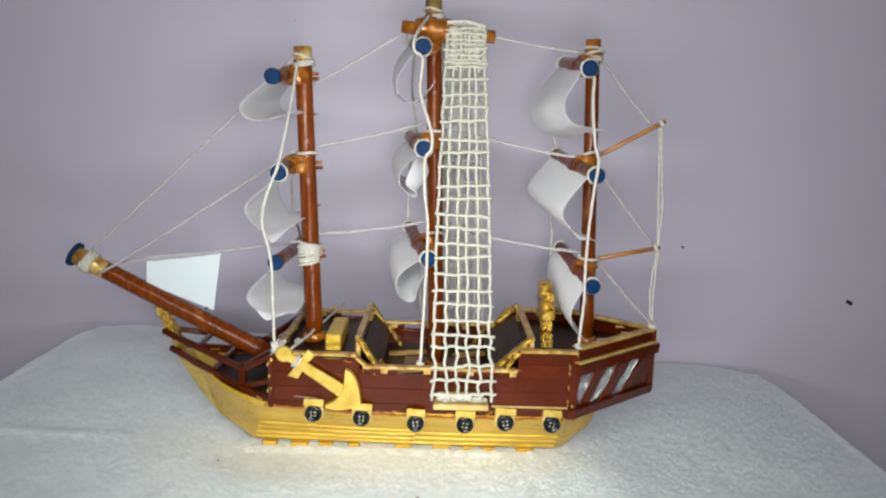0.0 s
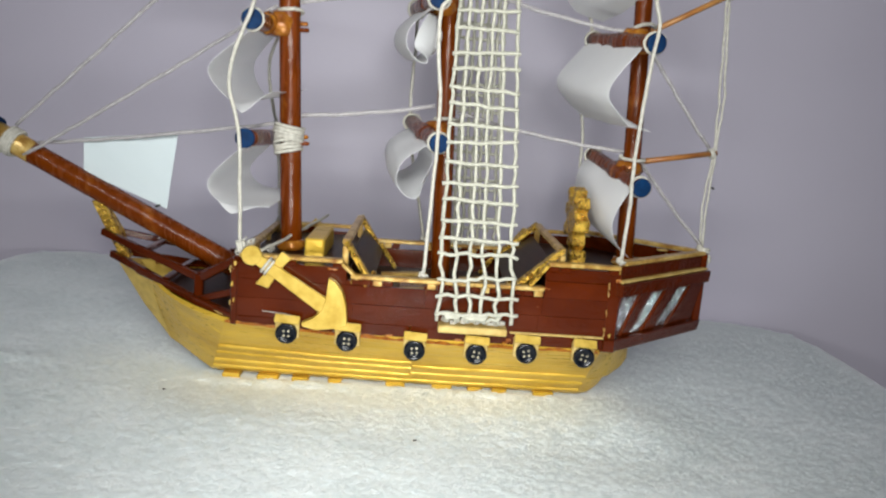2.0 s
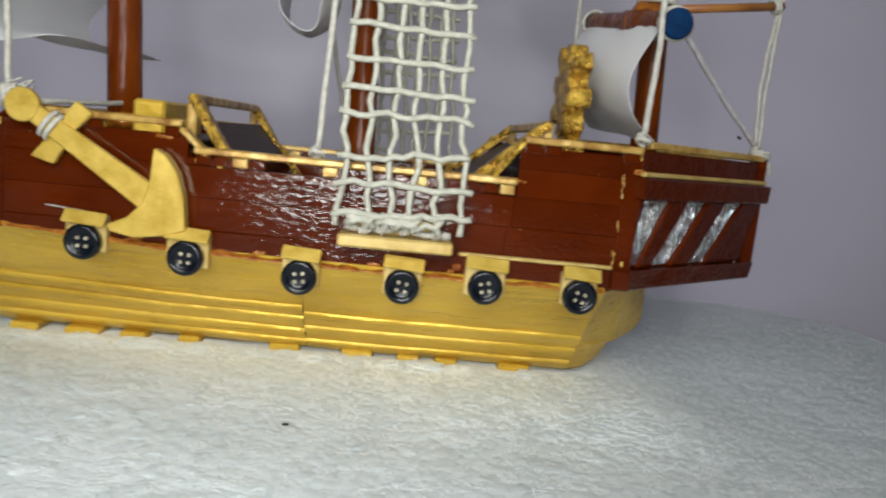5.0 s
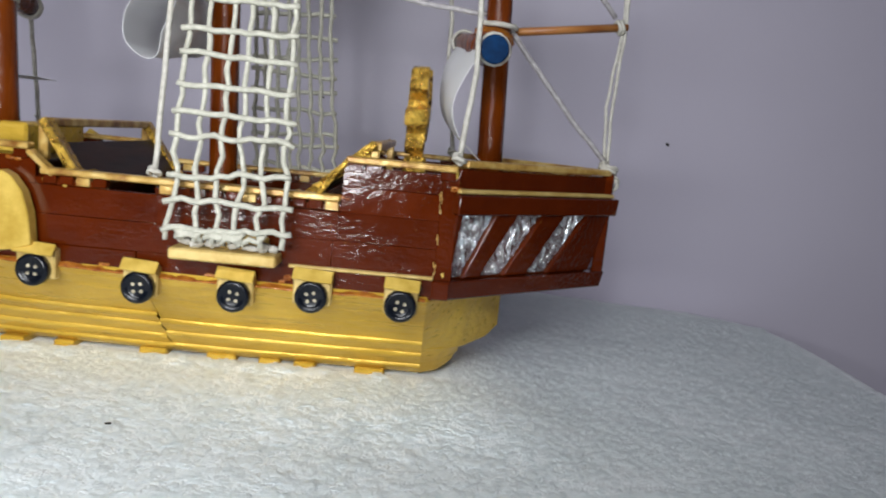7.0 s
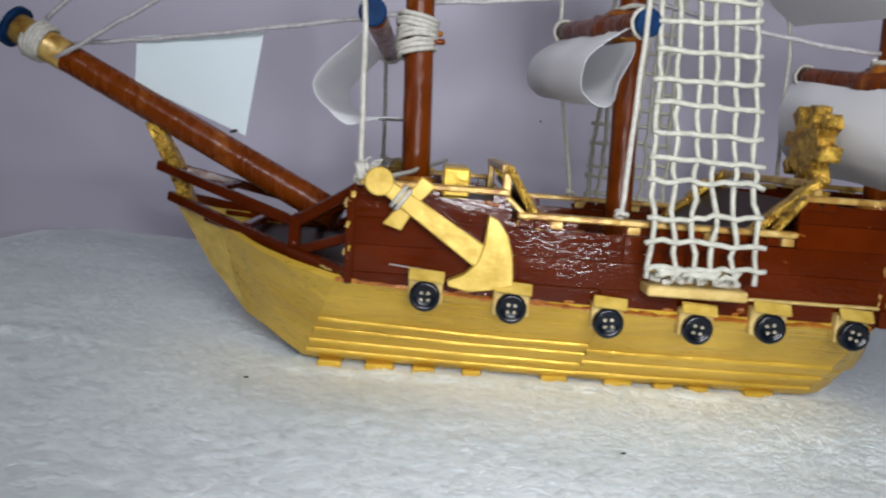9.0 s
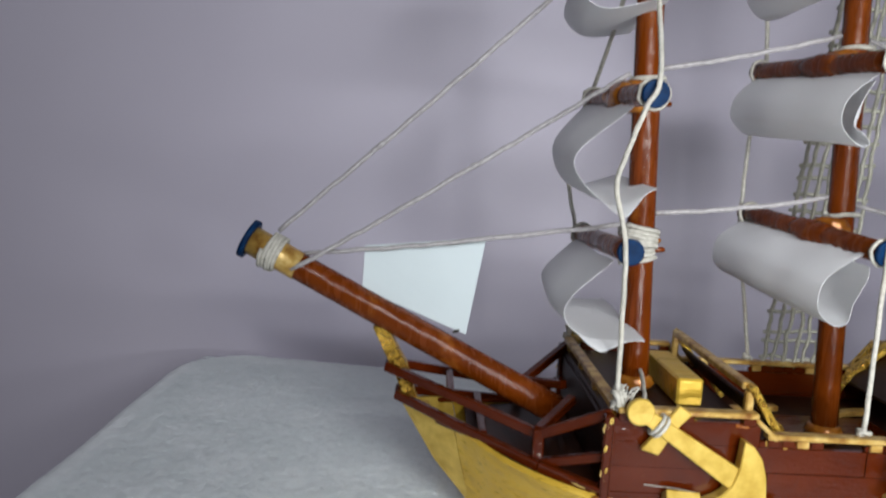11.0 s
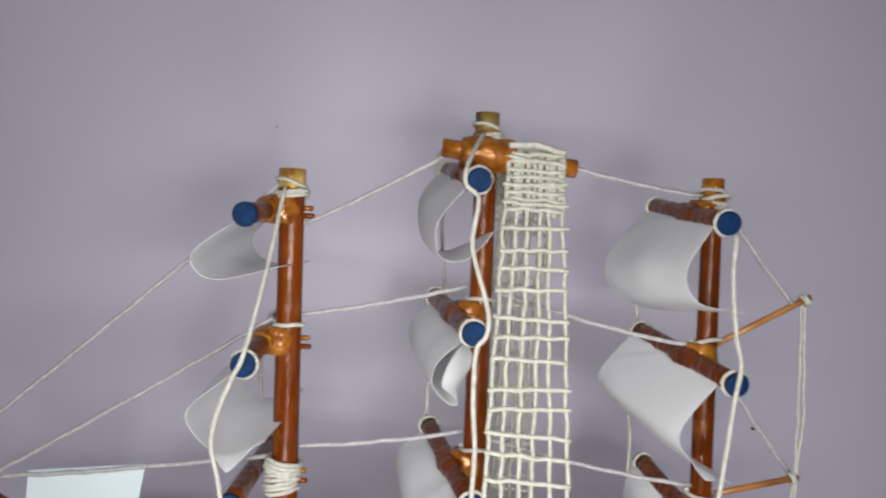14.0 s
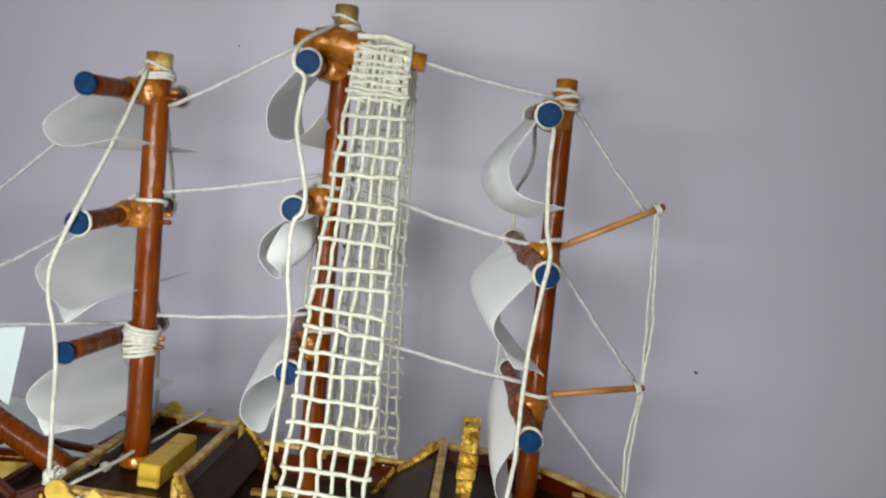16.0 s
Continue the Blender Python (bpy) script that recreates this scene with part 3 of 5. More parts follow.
for sgn in (-1, 1):
    for i, (z0, z1) in enumerate(ROWS_Z):
        runs = {0: ((-0.0195, 0.0815),), 1: ((-0.111, -0.0505), (-0.050, 0.046), (0.0465, 0.0815)), 2: ((-0.111, -0.0135), (-0.013, 0.0475), (0.048, 0.0815)),
                3: ((-0.111, -0.0545), (0.0485, 0.0815)), 4: ((0.0485, 0.0815),)}[i]
        for k, (x0, x1) in enumerate(runs):
            plank(x0, x1, z0, z1, sgn, 0.00022 * ((i * 3 + k * 2) % 3))
    plank(-0.054, -0.0315, 0.0693, 0.0715, sgn)
    plank(-0.0140, 0.048, 0.0693, 0.0715, sgn)
    # the lowest plank is cut to the sheer of the gold hull
    prism("side_plank", [(-0.1110, 0.0452), (-0.0600, 0.0424), (-0.0200, 0.0415), (-0.0200, 0.0493), (-0.1110, 0.0493)], lambda u, v, t: Vector((u, side_y(sgn, t), v)), 0.0512, 0.0536, BROWN, ship)
    ys = sorted((side_y(sgn, 0.0530), side_y(sgn, 0.0550)))
    box("side_trim", (0.0320, ys[0], 0.0488), (0.0815, ys[1], 0.0500), PALE, ship, "thin pale trim along the side")
    # a plain post at the stern corner
    ys = sorted((side_y(sgn, 0.0505), side_y(sgn, 0.0538)))
    box("stern_corner_post", (0.0817, ys[0], 0.0430), (0.0876, ys[1], 0.0850), BROWN, ship, bevel=0.0003)
    ys = sorted((side_y(sgn, 0.0505), side_y(sgn, 0.0566)))
    box("stern_corner_ledge", (0.0812, ys[0], 0.0425), (0.0872, ys[1], 0.0490), BROWN, ship, bevel=0.0004)
    # front corner post with gold specks
    ys = sorted((side_y(sgn, 0.0505), side_y(sgn, 0.0545)))
    box("corner_post", (-0.1130, ys[0], 0.0445), (-0.1095, ys[1], 0.0790), BROWN, ship)

    def y_out(h):
        return side_y(sgn, h)

    # gold rails on short spacers, with slots under them
    for x0, x1, z in ((-0.1085, -0.0560, 0.0815), (-0.0520, 0.0480, 0.0738), (0.0490, 0.0865, 0.0872)):
        stick("rail", (x0, y_out(0.0530), z), (x1, y_out(0.0530), z), 0.0052, 0.0022, STICK, ship, "gold painted top rail")
        n = max(6, int((x1 - x0) / 0.0055))
        for k in range(n):
            a = x0 + (x1 - x0) * k / n
            if not any(a < s1 - 0.002 and a + (x1 - x0) / n > s0 + 0.002 for s0, s1 in ((-0.0313, -0.0143), (-0.0762, -0.0655), (0.0640, 0.0775))):
                ys = sorted((y_out(0.0508), y_out(0.0545)))
                box("rail_spacer", (a + 0.0005, ys[0], z - 0.0042), (a + (x1 - x0) / n - 0.0005, ys[1], z - 0.0012), STICK if k % 5 == 2 else BROWN, ship, bevel=0.0003)
    # sloping gold trims where the rail steps
    stick("rail_step", (-0.0565, y_out(0.0530), 0.0800), (-0.0480, y_out(0.0530), 0.0725), 0.0046, 0.0018, STICK, ship)
    stick("rail_step", (0.0400, y_out(0.0530), 0.0745), (0.0500, y_out(0.0530), 0.0875), 0.0046, 0.0018, FOIL, ship)

# decks and bulkheads
box("forecastle_deck", (-0.1105, SHIP_Y - 0.051, 0.0735), (-0.0555, SHIP_Y + 0.051, 0.0765), DECK, ship, "dark brown forecastle deck")
box("waist_deck", (-0.0555, SHIP_Y - 0.051, 0.0545), (0.0570, SHIP_Y + 0.051, 0.0575), DECK, ship, "dark brown waist deck")
box("fore_bulkhead", (-0.0570, SHIP_Y - 0.051, 0.0575), (-0.0540, SHIP_Y + 0.051, 0.0735), BROWN, ship)
box("aft_bulkhead", (0.0555, SHIP_Y - 0.051, 0.0575), (0.0585, SHIP_Y + 0.051, 0.0770), BROWN, ship)
box("front_wall", (-0.1110, SHIP_Y - 0.051, 0.0440), (-0.1085, SHIP_Y + 0.051, 0.0735), DECK, ship)
stick("front_rail", (-0.1085, SHIP_Y - 0.051, 0.0815), (-0.1085, SHIP_Y + 0.051, 0.0815), 0.0045, 0.0030, STICK, ship)
for yy in (-0.046, -0.015, 0.015, 0.046):
    box("front_rail_post", (-0.1100, SHIP_Y + yy - 0.002, 0.0765), (-0.1070, SHIP_Y + yy + 0.002, 0.0801), STICK, ship)
STERN_TIP = 0.1485
quarter = [(0.0555, -0.051), (0.0875, -0.051), (STERN_TIP, -0.002), (STERN_TIP, 0.002), (0.0875, 0.051), (0.0555, 0.051)]
prism("quarterdeck", quarter, lambda u, v, t: Vector((u, SHIP_Y + v, t)), 0.0765, 0.0795, DECK, ship, "dark brown quarterdeck")

# ladders between the decks: stringers, treads and a beam at the head
for head, foot, z_head, far_z in ((-0.0560, -0.0440, 0.0895, 0.060), (0.0575, 0.0340, 0.0920, 0.062)):
    d = 1 if foot > head else -1
    stick("ladder_head", (head, SHIP_Y - 0.043, z_head), (head, SHIP_Y + 0.044, z_head), 0.0042, 0.0030, STICK, ship, "gold brown beam at the ladder head")
    for sgn in (-1, 1):
        yy = side_y(sgn, 0.0445)
        stick("ladder_stringer", (head, yy, z_head + 0.001), (foot, yy, 0.0720), 0.0062, 0.0030, FOIL, ship, "gold foil covered ladder side")
        stick("ladder_stringer", (foot + d * 0.002, side_y(sgn, 0.0400), 0.0740), (foot + d * 0.012, side_y(sgn, 0.0400), 0.0590), 0.0045, 0.0024, FOIL, ship)
        box("ladder_post", (head - 0.0016, yy - 0.0016, 0.0765), (head + 0.0016, yy + 0.0016, z_head - 0.0014), STICK, ship)
    # dark stain on the board stands for shade in the open ladder well
    stick("ladder_board", (head + d * 0.003, SHIP_Y, z_head - 0.007), (foot + d * 0.003, SHIP_Y, 0.0690), 0.084, 0.0018, DECK, ship, "sloping ladder board, dark for the shaded well")

# deck chest and hatch slats
box("deck_chest", (-0.0795, 0.6390, 0.0766), (-0.0690, 0.6830, 0.0880), GOLD, ship, "gold painted oblong deck chest", 0.0009)
for x0, x1, y in ((-0.040, -0.012, 0.690), (-0.032, -0.006, 0.652), (0.008, 0.032, 0.690), (0.010, 0.030, 0.648)):
    stick("hatch_slat", (x0, y, 0.0590), (x1, y + 0.004, 0.0600), 0.0050, 0.0026, STICK, ship)
box("hatch_coaming", (-0.028, 0.655, 0.0576), (0.028, 0.688, 0.0586), BROWN, ship)

# stern quarters: a panel each side from the corner to the stern tip
for sgn in (-1, 1):
    a, b = Vector((0.0870, side_y(sgn, 0.0525), 0)), Vector((0.1500, side_y(sgn, 0.0008), 0))
    along, length = (b - a).normalized(), (b - a).length
    outward = Vector((along.y, -along.x, 0)) * (-1 if sgn > 0 else 1)

    def at(u, v, t, a=a, along=along, outward=outward):
        # the window wall leans: its foot stands in from its head
        lean = 0.10 * (v - 0.075) if v < 0.075 else 0.0
        return a + along * (u + min(0.0, lean * 2.0) * (u / 0.08)) + outward * (t + lean) + Vector((0, 0, v))

    prism("quarter_wall", [(0.0, 0.046), (length, 0.046), (length + 0.002, 0.0795), (0.0, 0.0795)], at, -0.0030, 0.0, BROWN, ship)
    prism("quarter_bulwark", [(0.0, 0.0790), (length, 0.0790), (length, 0.0875), (0.0, 0.0875)], at, -0.0022, 0.0005, BROWN, ship)
    prism("quarter_trim", [(-0.001, 0.0793), (length + 0.001, 0.0793), (length + 0.001, 0.0808), (-0.001, 0.0808)], at, 0.0, 0.0030, PALE, ship, "pale thin trim stick")
    prism("quarter_beam", [(-0.002, 0.0722), (length + 0.003, 0.0722), (length + 0.003, 0.0790), (-0.002, 0.0790)], at, 0.0, 0.0042, BROWN, ship)
    prism("quarter_ledge", [(-0.003, 0.0425), (length + 0.0068, 0.0425), (length + 0.0068, 0.0490), (-0.003, 0.0490)], at, -0.0040, 0.0052, BROWN, ship)
    k = length / 0.081
    for u0, u1, u2, u3 in ((0.0022, 0.0174, 0.0064, 0.0006), (0.0291, 0.0424, 0.0274, 0.0152), (0.0549, 0.0679, 0.0527, 0.0407)):
        prism("stern_window", [(u0 * k, 0.0718), (u1 * k, 0.0718), (u2 * k, 0.0496), (u3 * k, 0.0496)], at, 0.0, 0.0008, SILVER, ship, "crinkled silver foil window")
    for u0, u1, u2, u3 in ((-0.001, 0.0020, 0.0004, -0.001), (0.0176, 0.0289, 0.0150, 0.0066), (0.0426, 0.0547, 0.0405, 0.0276), (0.0681, 0.0815, 0.0800, 0.0529)):
        prism("window_bar", [(u0 * k, 0.0721), (u1 * k, 0.0721), (u2 * k, 0.0492), (u3 * k, 0.0492)], at, 0.0, 0.0024, BROWN, ship)
    c = at(0.002, 0.0893, -0.001)
    d2 = at(length - 0.001, 0.0893, -0.001)
    stick("quarter_rail", c, d2, 0.0055, 0.0024, STICK, ship, "gold painted stern rail")
    for s in (0.12, 0.5, 0.9):
        p = at(length * s, 0.0, -0.001)
        box("rail_spacer", (p.x - 0.003, p.y - 0.0018, 0.0873), (p.x + 0.003, p.y + 0.0018, 0.0882), STICK, ship, bevel=0.0002)
box("stern_post", (0.1470, SHIP_Y - 0.0030, 0.0480), (0.1515, SHIP_Y + 0.0030, 0.0890), BROWN, ship)
prism("stern_floor", [(0.0860, -0.045), (0.1400, -0.005), (0.1400, 0.005), (0.0860, 0.045)], lambda u, v, t: Vector((u, SHIP_Y + v, t)), 0.0428, 0.0450, BROWN, ship)

# beak: rails from the stem to the forecastle, deck and cross pieces
prism("beak_deck", [(-0.1620, -0.017), (-0.1115, -0.050), (-0.1115, 0.050), (-0.1620, 0.017)],
      lambda u, v, t: Vector((u, SHIP_Y + v, t + 0.0490 - 0.125 * (u + 0.11))), -0.0015, 0.0, DECK, ship, "dark brown beak deck")
for sgn in (-1, 1):
    y = lambda h: side_y(sgn, h)
    stick("beak_rail", (-0.1985, y(0.004), 0.0790), (-0.1345, y(0.033), 0.0625), 0.0034, 0.0040, BROWN, ship)
    stick("beak_rail", (-0.1935, y(0.004), 0.0665), (-0.1345, y(0.040), 0.0520), 0.0034, 0.0040, BROWN, ship)
    stick("beak_rail", (-0.1345, y(0.040), 0.0520), (-0.1110, y(0.0515), 0.0475), 0.0034, 0.0044, BROWN, ship)
    stick("beak_post", (-0.1345, y(0.036), 0.0470), (-0.1345, y(0.034), 0.0650), 0.0045, 0.0045, BROWN, ship, up=(0, 1, 0))
    stick("beak_brace", (-0.1350, y(0.033), 0.0620), (-0.1090, y(0.0500), 0.0790), 0.0040, 0.0042, BROWN, ship)
    stick("beak_brace", (-0.1340, y(0.037), 0.0520), (-0.1100, y(0.0500), 0.0615), 0.0036, 0.0036, BROWN, ship)
    stick("hull_cap", (-0.1750, y(0.013), 0.0592), (-0.1120, y(0.0525), 0.0488), 0.0040, 0.0022, BROWN, ship)
    stick("beak_brace", (-0.1345, y(0.034), 0.0640), (-0.1170, y(0.010), 0.0700), 0.0040, 0.0040, BROWN, ship)
for x, h, z in ((-0.1700, 0.017, 0.0718), (-0.1560, 0.026, 0.0585)):
    stick("beak_cross", (x, SHIP_Y - h, z), (x, SHIP_Y + h, z), 0.0034, 0.0030, BROWN, ship)

# ---- spars ----
MASTS = {"fore": (Vector((-0.0905, 0.662, 0.0766)), Vector((-0.0985, 0.664, 0.2760)), 0.0060, 0.0055),
         "main": (Vector((-0.0045, 0.664, 0.0576)), Vector((-0.0130, 0.667, 0.3080)), 0.0055, 0.0050),
         "mizzen": (Vector((0.1000, 0.660, 0.0796)), Vector((0.0925, 0.664, 0.2860)), 0.0050, 0.0045)}


def mast_at(which, z):
    foot, top, _, _ = MASTS[which]
    return foot.lerp(top, (z - foot.z) / (top.z - foot.z))


for which, (foot, top, r0, r1) in MASTS.items():
    pole = tube("mast", [foot.lerp(top, i / 12) for i in range(13)], [lerp(r0, r1, i / 12) for i in range(13)], MAST, ship, "round brown varnished mast", 20)
    ax = top - foot
    cap = tube("mast_cap", [top - ax.normalized() * 0.010, top + ax.normalized() * 0.0004], r1 + 0.0005, {"fore": STICK, "main": OLIVE, "mizzen": PUTTY}[which], pole, "gold painted mast top", 18)
    coil("mast_wrap", top - ax.normalized() * 0.0115, ax, r1 + 0.0014, 2.2, 0.0018, 0.0010, pole, "white cord wound round the mast top", seed=len(which))
    coil("mast_wrap", top - ax.normalized() * 0.0062, ax + Vector((0.06, 0.02, 0)), r1 + 0.0012, 1.1, 0.0010, 0.0008, pole, "white cord wound round the mast top", seed=len(which) + 7)
    lump("mast_gilding", top - ax.normalized() * 0.0098, ax, r1 + 0.0012, 0.0050, PUTTY, pole, "", 0.25, len(which) + 11)
    lump("mast_foot", foot + ax.normalized() * 0.003, ax, r0 + 0.0022, 0.006, PUTTY, pole, "", 0.15, 3)

# yards: near end and far end; a blue disc on each end
YARDS = {("fore", 0): ((-0.1090, 0.6215, 0.2550), (-0.1060, 0.7120, 0.2610)), ("fore", 1): ((-0.1050, 0.6165, 0.1970), (-0.1080, 0.7120, 0.2020)), ("fore", 2): ((-0.1080, 0.6205, 0.1400), (-0.1080, 0.7150, 0.1370)),
         ("main", 0): ((-0.0180, 0.6270, 0.2755), (-0.0270, 0.7120, 0.2840)), ("main", 1): ((-0.0160, 0.6220, 0.2140), (-0.0290, 0.7150, 0.2190)), ("main", 2): ((-0.0115, 0.6240, 0.1440), (-0.0280, 0.7150, 0.1520)),
         ("mizzen", 0): ((0.0840, 0.6240, 0.2655), (0.0810, 0.7100, 0.2740)), ("mizzen", 1): ((0.0920, 0.6215, 0.2005), (0.0790, 0.7130, 0.2090)), ("mizzen", 2): ((0.0950, 0.6270, 0.1285), (0.0860, 0.7120, 0.1400))}
for n, ((which, level), (a, b)) in enumerate(YARDS.items()):
    a, b = Vector(a), Vector(b)
    d = (b - a).normalized()
    spar = tube("yard", [a.lerp(b, i / 8) for i in range(9)], 0.0043, MAST, ship, "brown varnished yard across the mast", 16)
    for p, e in ((a, -1), (b, 1)):
        if e > 0:
            coil("yard_wrap", p - d * 0.004, d, 0.0050, 1.6, 0.0008, 0.0008, spar, "white cord tied round the yard end", seed=n)
            continue
        tube("yard_cap", [p + d * e * -0.0006, p + d * e * 0.0006, p + d * e * 0.0011], [0.0050, 0.0050, 0.0044], BLUE, spar, "round blue painted end disc", 20)
        if which == "fore" and level != 1:
            continue
        coil("yard_wrap", p - d * e * 0.0021, d, 0.0050, 1.2, 0.0006, 0.0008, spar, "white cord tied round the yard end", seed=n)
    joint = mast_at(which, lerp(a.z, b.z, 0.45))
    near = a.lerp(b, (joint.y - a.y) / (b.y - a.y))
    if (which, level) == ("fore", 2):
        for k in range(3):
            coil("joint_lashing", joint + Vector((-0.001, 0, -0.005 + 0.005 * k)), (0.16 * (k - 1), 0.1 + 0.12 * (k % 2), 1), 0.0071 + 0.0003 * k, 3.2, 0.0018, 0.0010, spar, "white cord lashing at the joint", seed=k + 40)
    else:
        lump("joint_putty", joint.lerp(near, 0.35), (0.05, 0.08, 1), 0.0082, 0.0125, PUTTY, spar, "orange brown paper putty at the joint", 0.2, n)
        lump("joint_putty", near, d, 0.0060 if which == "fore" else 0.0052, 0.022, PUTTY if which == "fore" else MAST, spar, "brown paper putty at the joint", 0.2, n + 20)
        coil("joint_lashing", joint + Vector((0, 0, 0.0075)), (0, 0.1, 1), 0.0064, 1.4, 0.0012, 0.0010, spar, "white cord tied round the mast", seed=n + 60)

    if which == "fore":
        for k in range(2):
            p = joint + Vector((0.0045, 0.0015 - 0.003 * k, 0.0015 - 0.0034 * k))
            tube("joint_peg", [p, p + Vector((0.0040 + 0.0012 * k, 0.001, 0.0002)), p + Vector((0.0048 + 0.0012 * k, 0.001, 0.0002))], [0.0013, 0.0012, 0.0008], MAST if k else PUTTY, spar, "", 8)

# fore and aft spar at the main top, from which the nets hang
box_a, box_b = Vector((-0.0330, 0.6585, 0.2905)), Vector((0.0275, 0.6585, 0.2855))
top_spar = tube("top_spar", [box_a.lerp(box_b, i / 6) for i in range(7)], 0.0042, PUTTY, ship, "orange brown spar at the main top", 14)
lump("spar_putty", (-0.0125, 0.6600, 0.2890), (1, 0, -0.05), 0.0080, 0.024, PUTTY, top_spar, "", 0.22, 5)

# bowsprit
bs0, bs1 = Vector((-0.1220, 0.6690, 0.0620)), Vector((-0.2600, 0.6720, 0.1310))
bsd = (bs1 - bs0).normalized()
bowsprit = tube("bowsprit", [bs0.lerp(bs1, i / 10) for i in range(11)], [lerp(0.0066, 0.0060, i / 10) for i in range(11)], MAST, ship, "long brown varnished bowsprit", 20)
tube("bowsprit_band", [bs1 - bsd * 0.024, bs1 - bsd * 0.0005], 0.0064, STICK, bowsprit, "gold painted band", 20)
tube("bowsprit_cap", [bs1 - bsd * 0.0008, bs1 + bsd * 0.0016], 0.0088, BLUE, bowsprit, "blue painted end disc", 22)
coil("bowsprit_wrap", bs1 - bsd * 0.0115, bsd, 0.0074, 4.2, 0.0016, 0.0011, bowsprit, "white cord wound round the bowsprit", seed=5)

# stern poles
for a, b in (((0.0975, 0.664, 0.2090), (0.1455, 0.669, 0.2350)), ((0.1010, 0.664, 0.1395), (0.1500, 0.674, 0.1475))):
    pole = tube("stern_pole", [a, b], 0.0016, BAMBOO, ship, "thin bamboo pole", 8)
    coil("pole_wrap", Vector(b) - (Vector(b) - Vector(a)).normalized() * 0.003, Vector(b) - Vector(a), 0.0022, 2.2, 0.0013, 0.0008, pole, seed=9)


# ---- sails ----
def sail(near, far, y0, y1, tear=0.0, seed=0, flap=0.0, close=0.0, taper=0.0):
    """A paper sheet from the yard forward, down and back: its profile (x, z) at both ends."""
    n, m = 32, 28
    ca, cb = curve_through([(x, y0, z) for x, z in near], n), curve_through([(x, y1, z) for x, z in far], n)
    foot = min(range(n + 1), key=lambda i: ca[i].z)
    verts, faces = [], []
    for j in range(m + 1):
        s = (j / m) ** 1.6
        for i in range(n + 1):
            p = ca[i].lerp(cb[i], s)
            q = Vector((p.x * 40, p.y * 40, p.z * 40 + seed))
            belly = 0.0016 * math.sin(math.pi * s) * math.sin(math.pi * i / n)
            p = p + Vector((-belly + 0.0007 * noise.noise(q), 0.0012 * noise.noise(q + Vector((9, 0, 0))) * (i / n), 0.0007 * noise.noise(q + Vector((0, 9, 0)))))
            if i == 0:
                p.z += tear * 0.0016 * noise.noise(Vector((s * 24, seed, 0)))
            if j == 0 and flap:
                tip = max(0.0, 1 - abs(i / n - 0.76) / 0.16)
                p += Vector((0.0, -0.0075, -0.0045)) * flap * tip
            if close and s < 0.25 and i > foot:
                # the tail bends round in front of the near edge and shuts part of the end of the roll
                f = (i - foot) / (n - foot)
                w = close * min(1.0, f / 0.45) * (1 - taper * f) * (1 - s / 0.25)
                front = min(ca[:foot + 1], key=lambda v: abs(v.z - p.z)).x
                p.x = lerp(p.x, front - 0.0004, w)
                p.y -= 0.0012 * w
            verts.append(p)
    w = n + 1
    for j in range(m):
        for i in range(n):
            faces.append((j * w + i, j * w + i + 1, (j + 1) * w + i + 1, (j + 1) * w + i))
    # both sides of the sheet and a thin cut edge
    normals = []
    for j in range(m + 1):
        for i in range(w):
            du = verts[j * w + min(i + 1, n)] - verts[j * w + max(i - 1, 0)]
            dv = verts[min(j + 1, m) * w + i] - verts[max(j - 1, 0) * w + i]
            normals.append(du.cross(dv).normalized())
    count = len(verts)
    verts += [p + q * 0.00016 for p, q in zip(verts, normals)]
    faces += [tuple(v + count for v in f) for f in faces]
    rim = list(range(n)) + [j * w + n for j in range(m)] + [m * w + i for i in range(n, 0, -1)] + [j * w for j in range(m, 0, -1)]
    base, smooth_faces = len(verts), len(faces)
    verts += [verts[v].copy() for v in rim] + [verts[v + count].copy() for v in rim]
    k = len(rim)
    faces += [(base + i, base + (i + 1) % k, base + k + (i + 1) % k, base + k + i) for i in range(k)]
    me = mesh("sail", verts, faces, PAPER)
    for f in me.polygons[:smooth_faces]:
        f.use_smooth = True
    return part("sail", me, ship, "curled white paper sail glued along the yard")


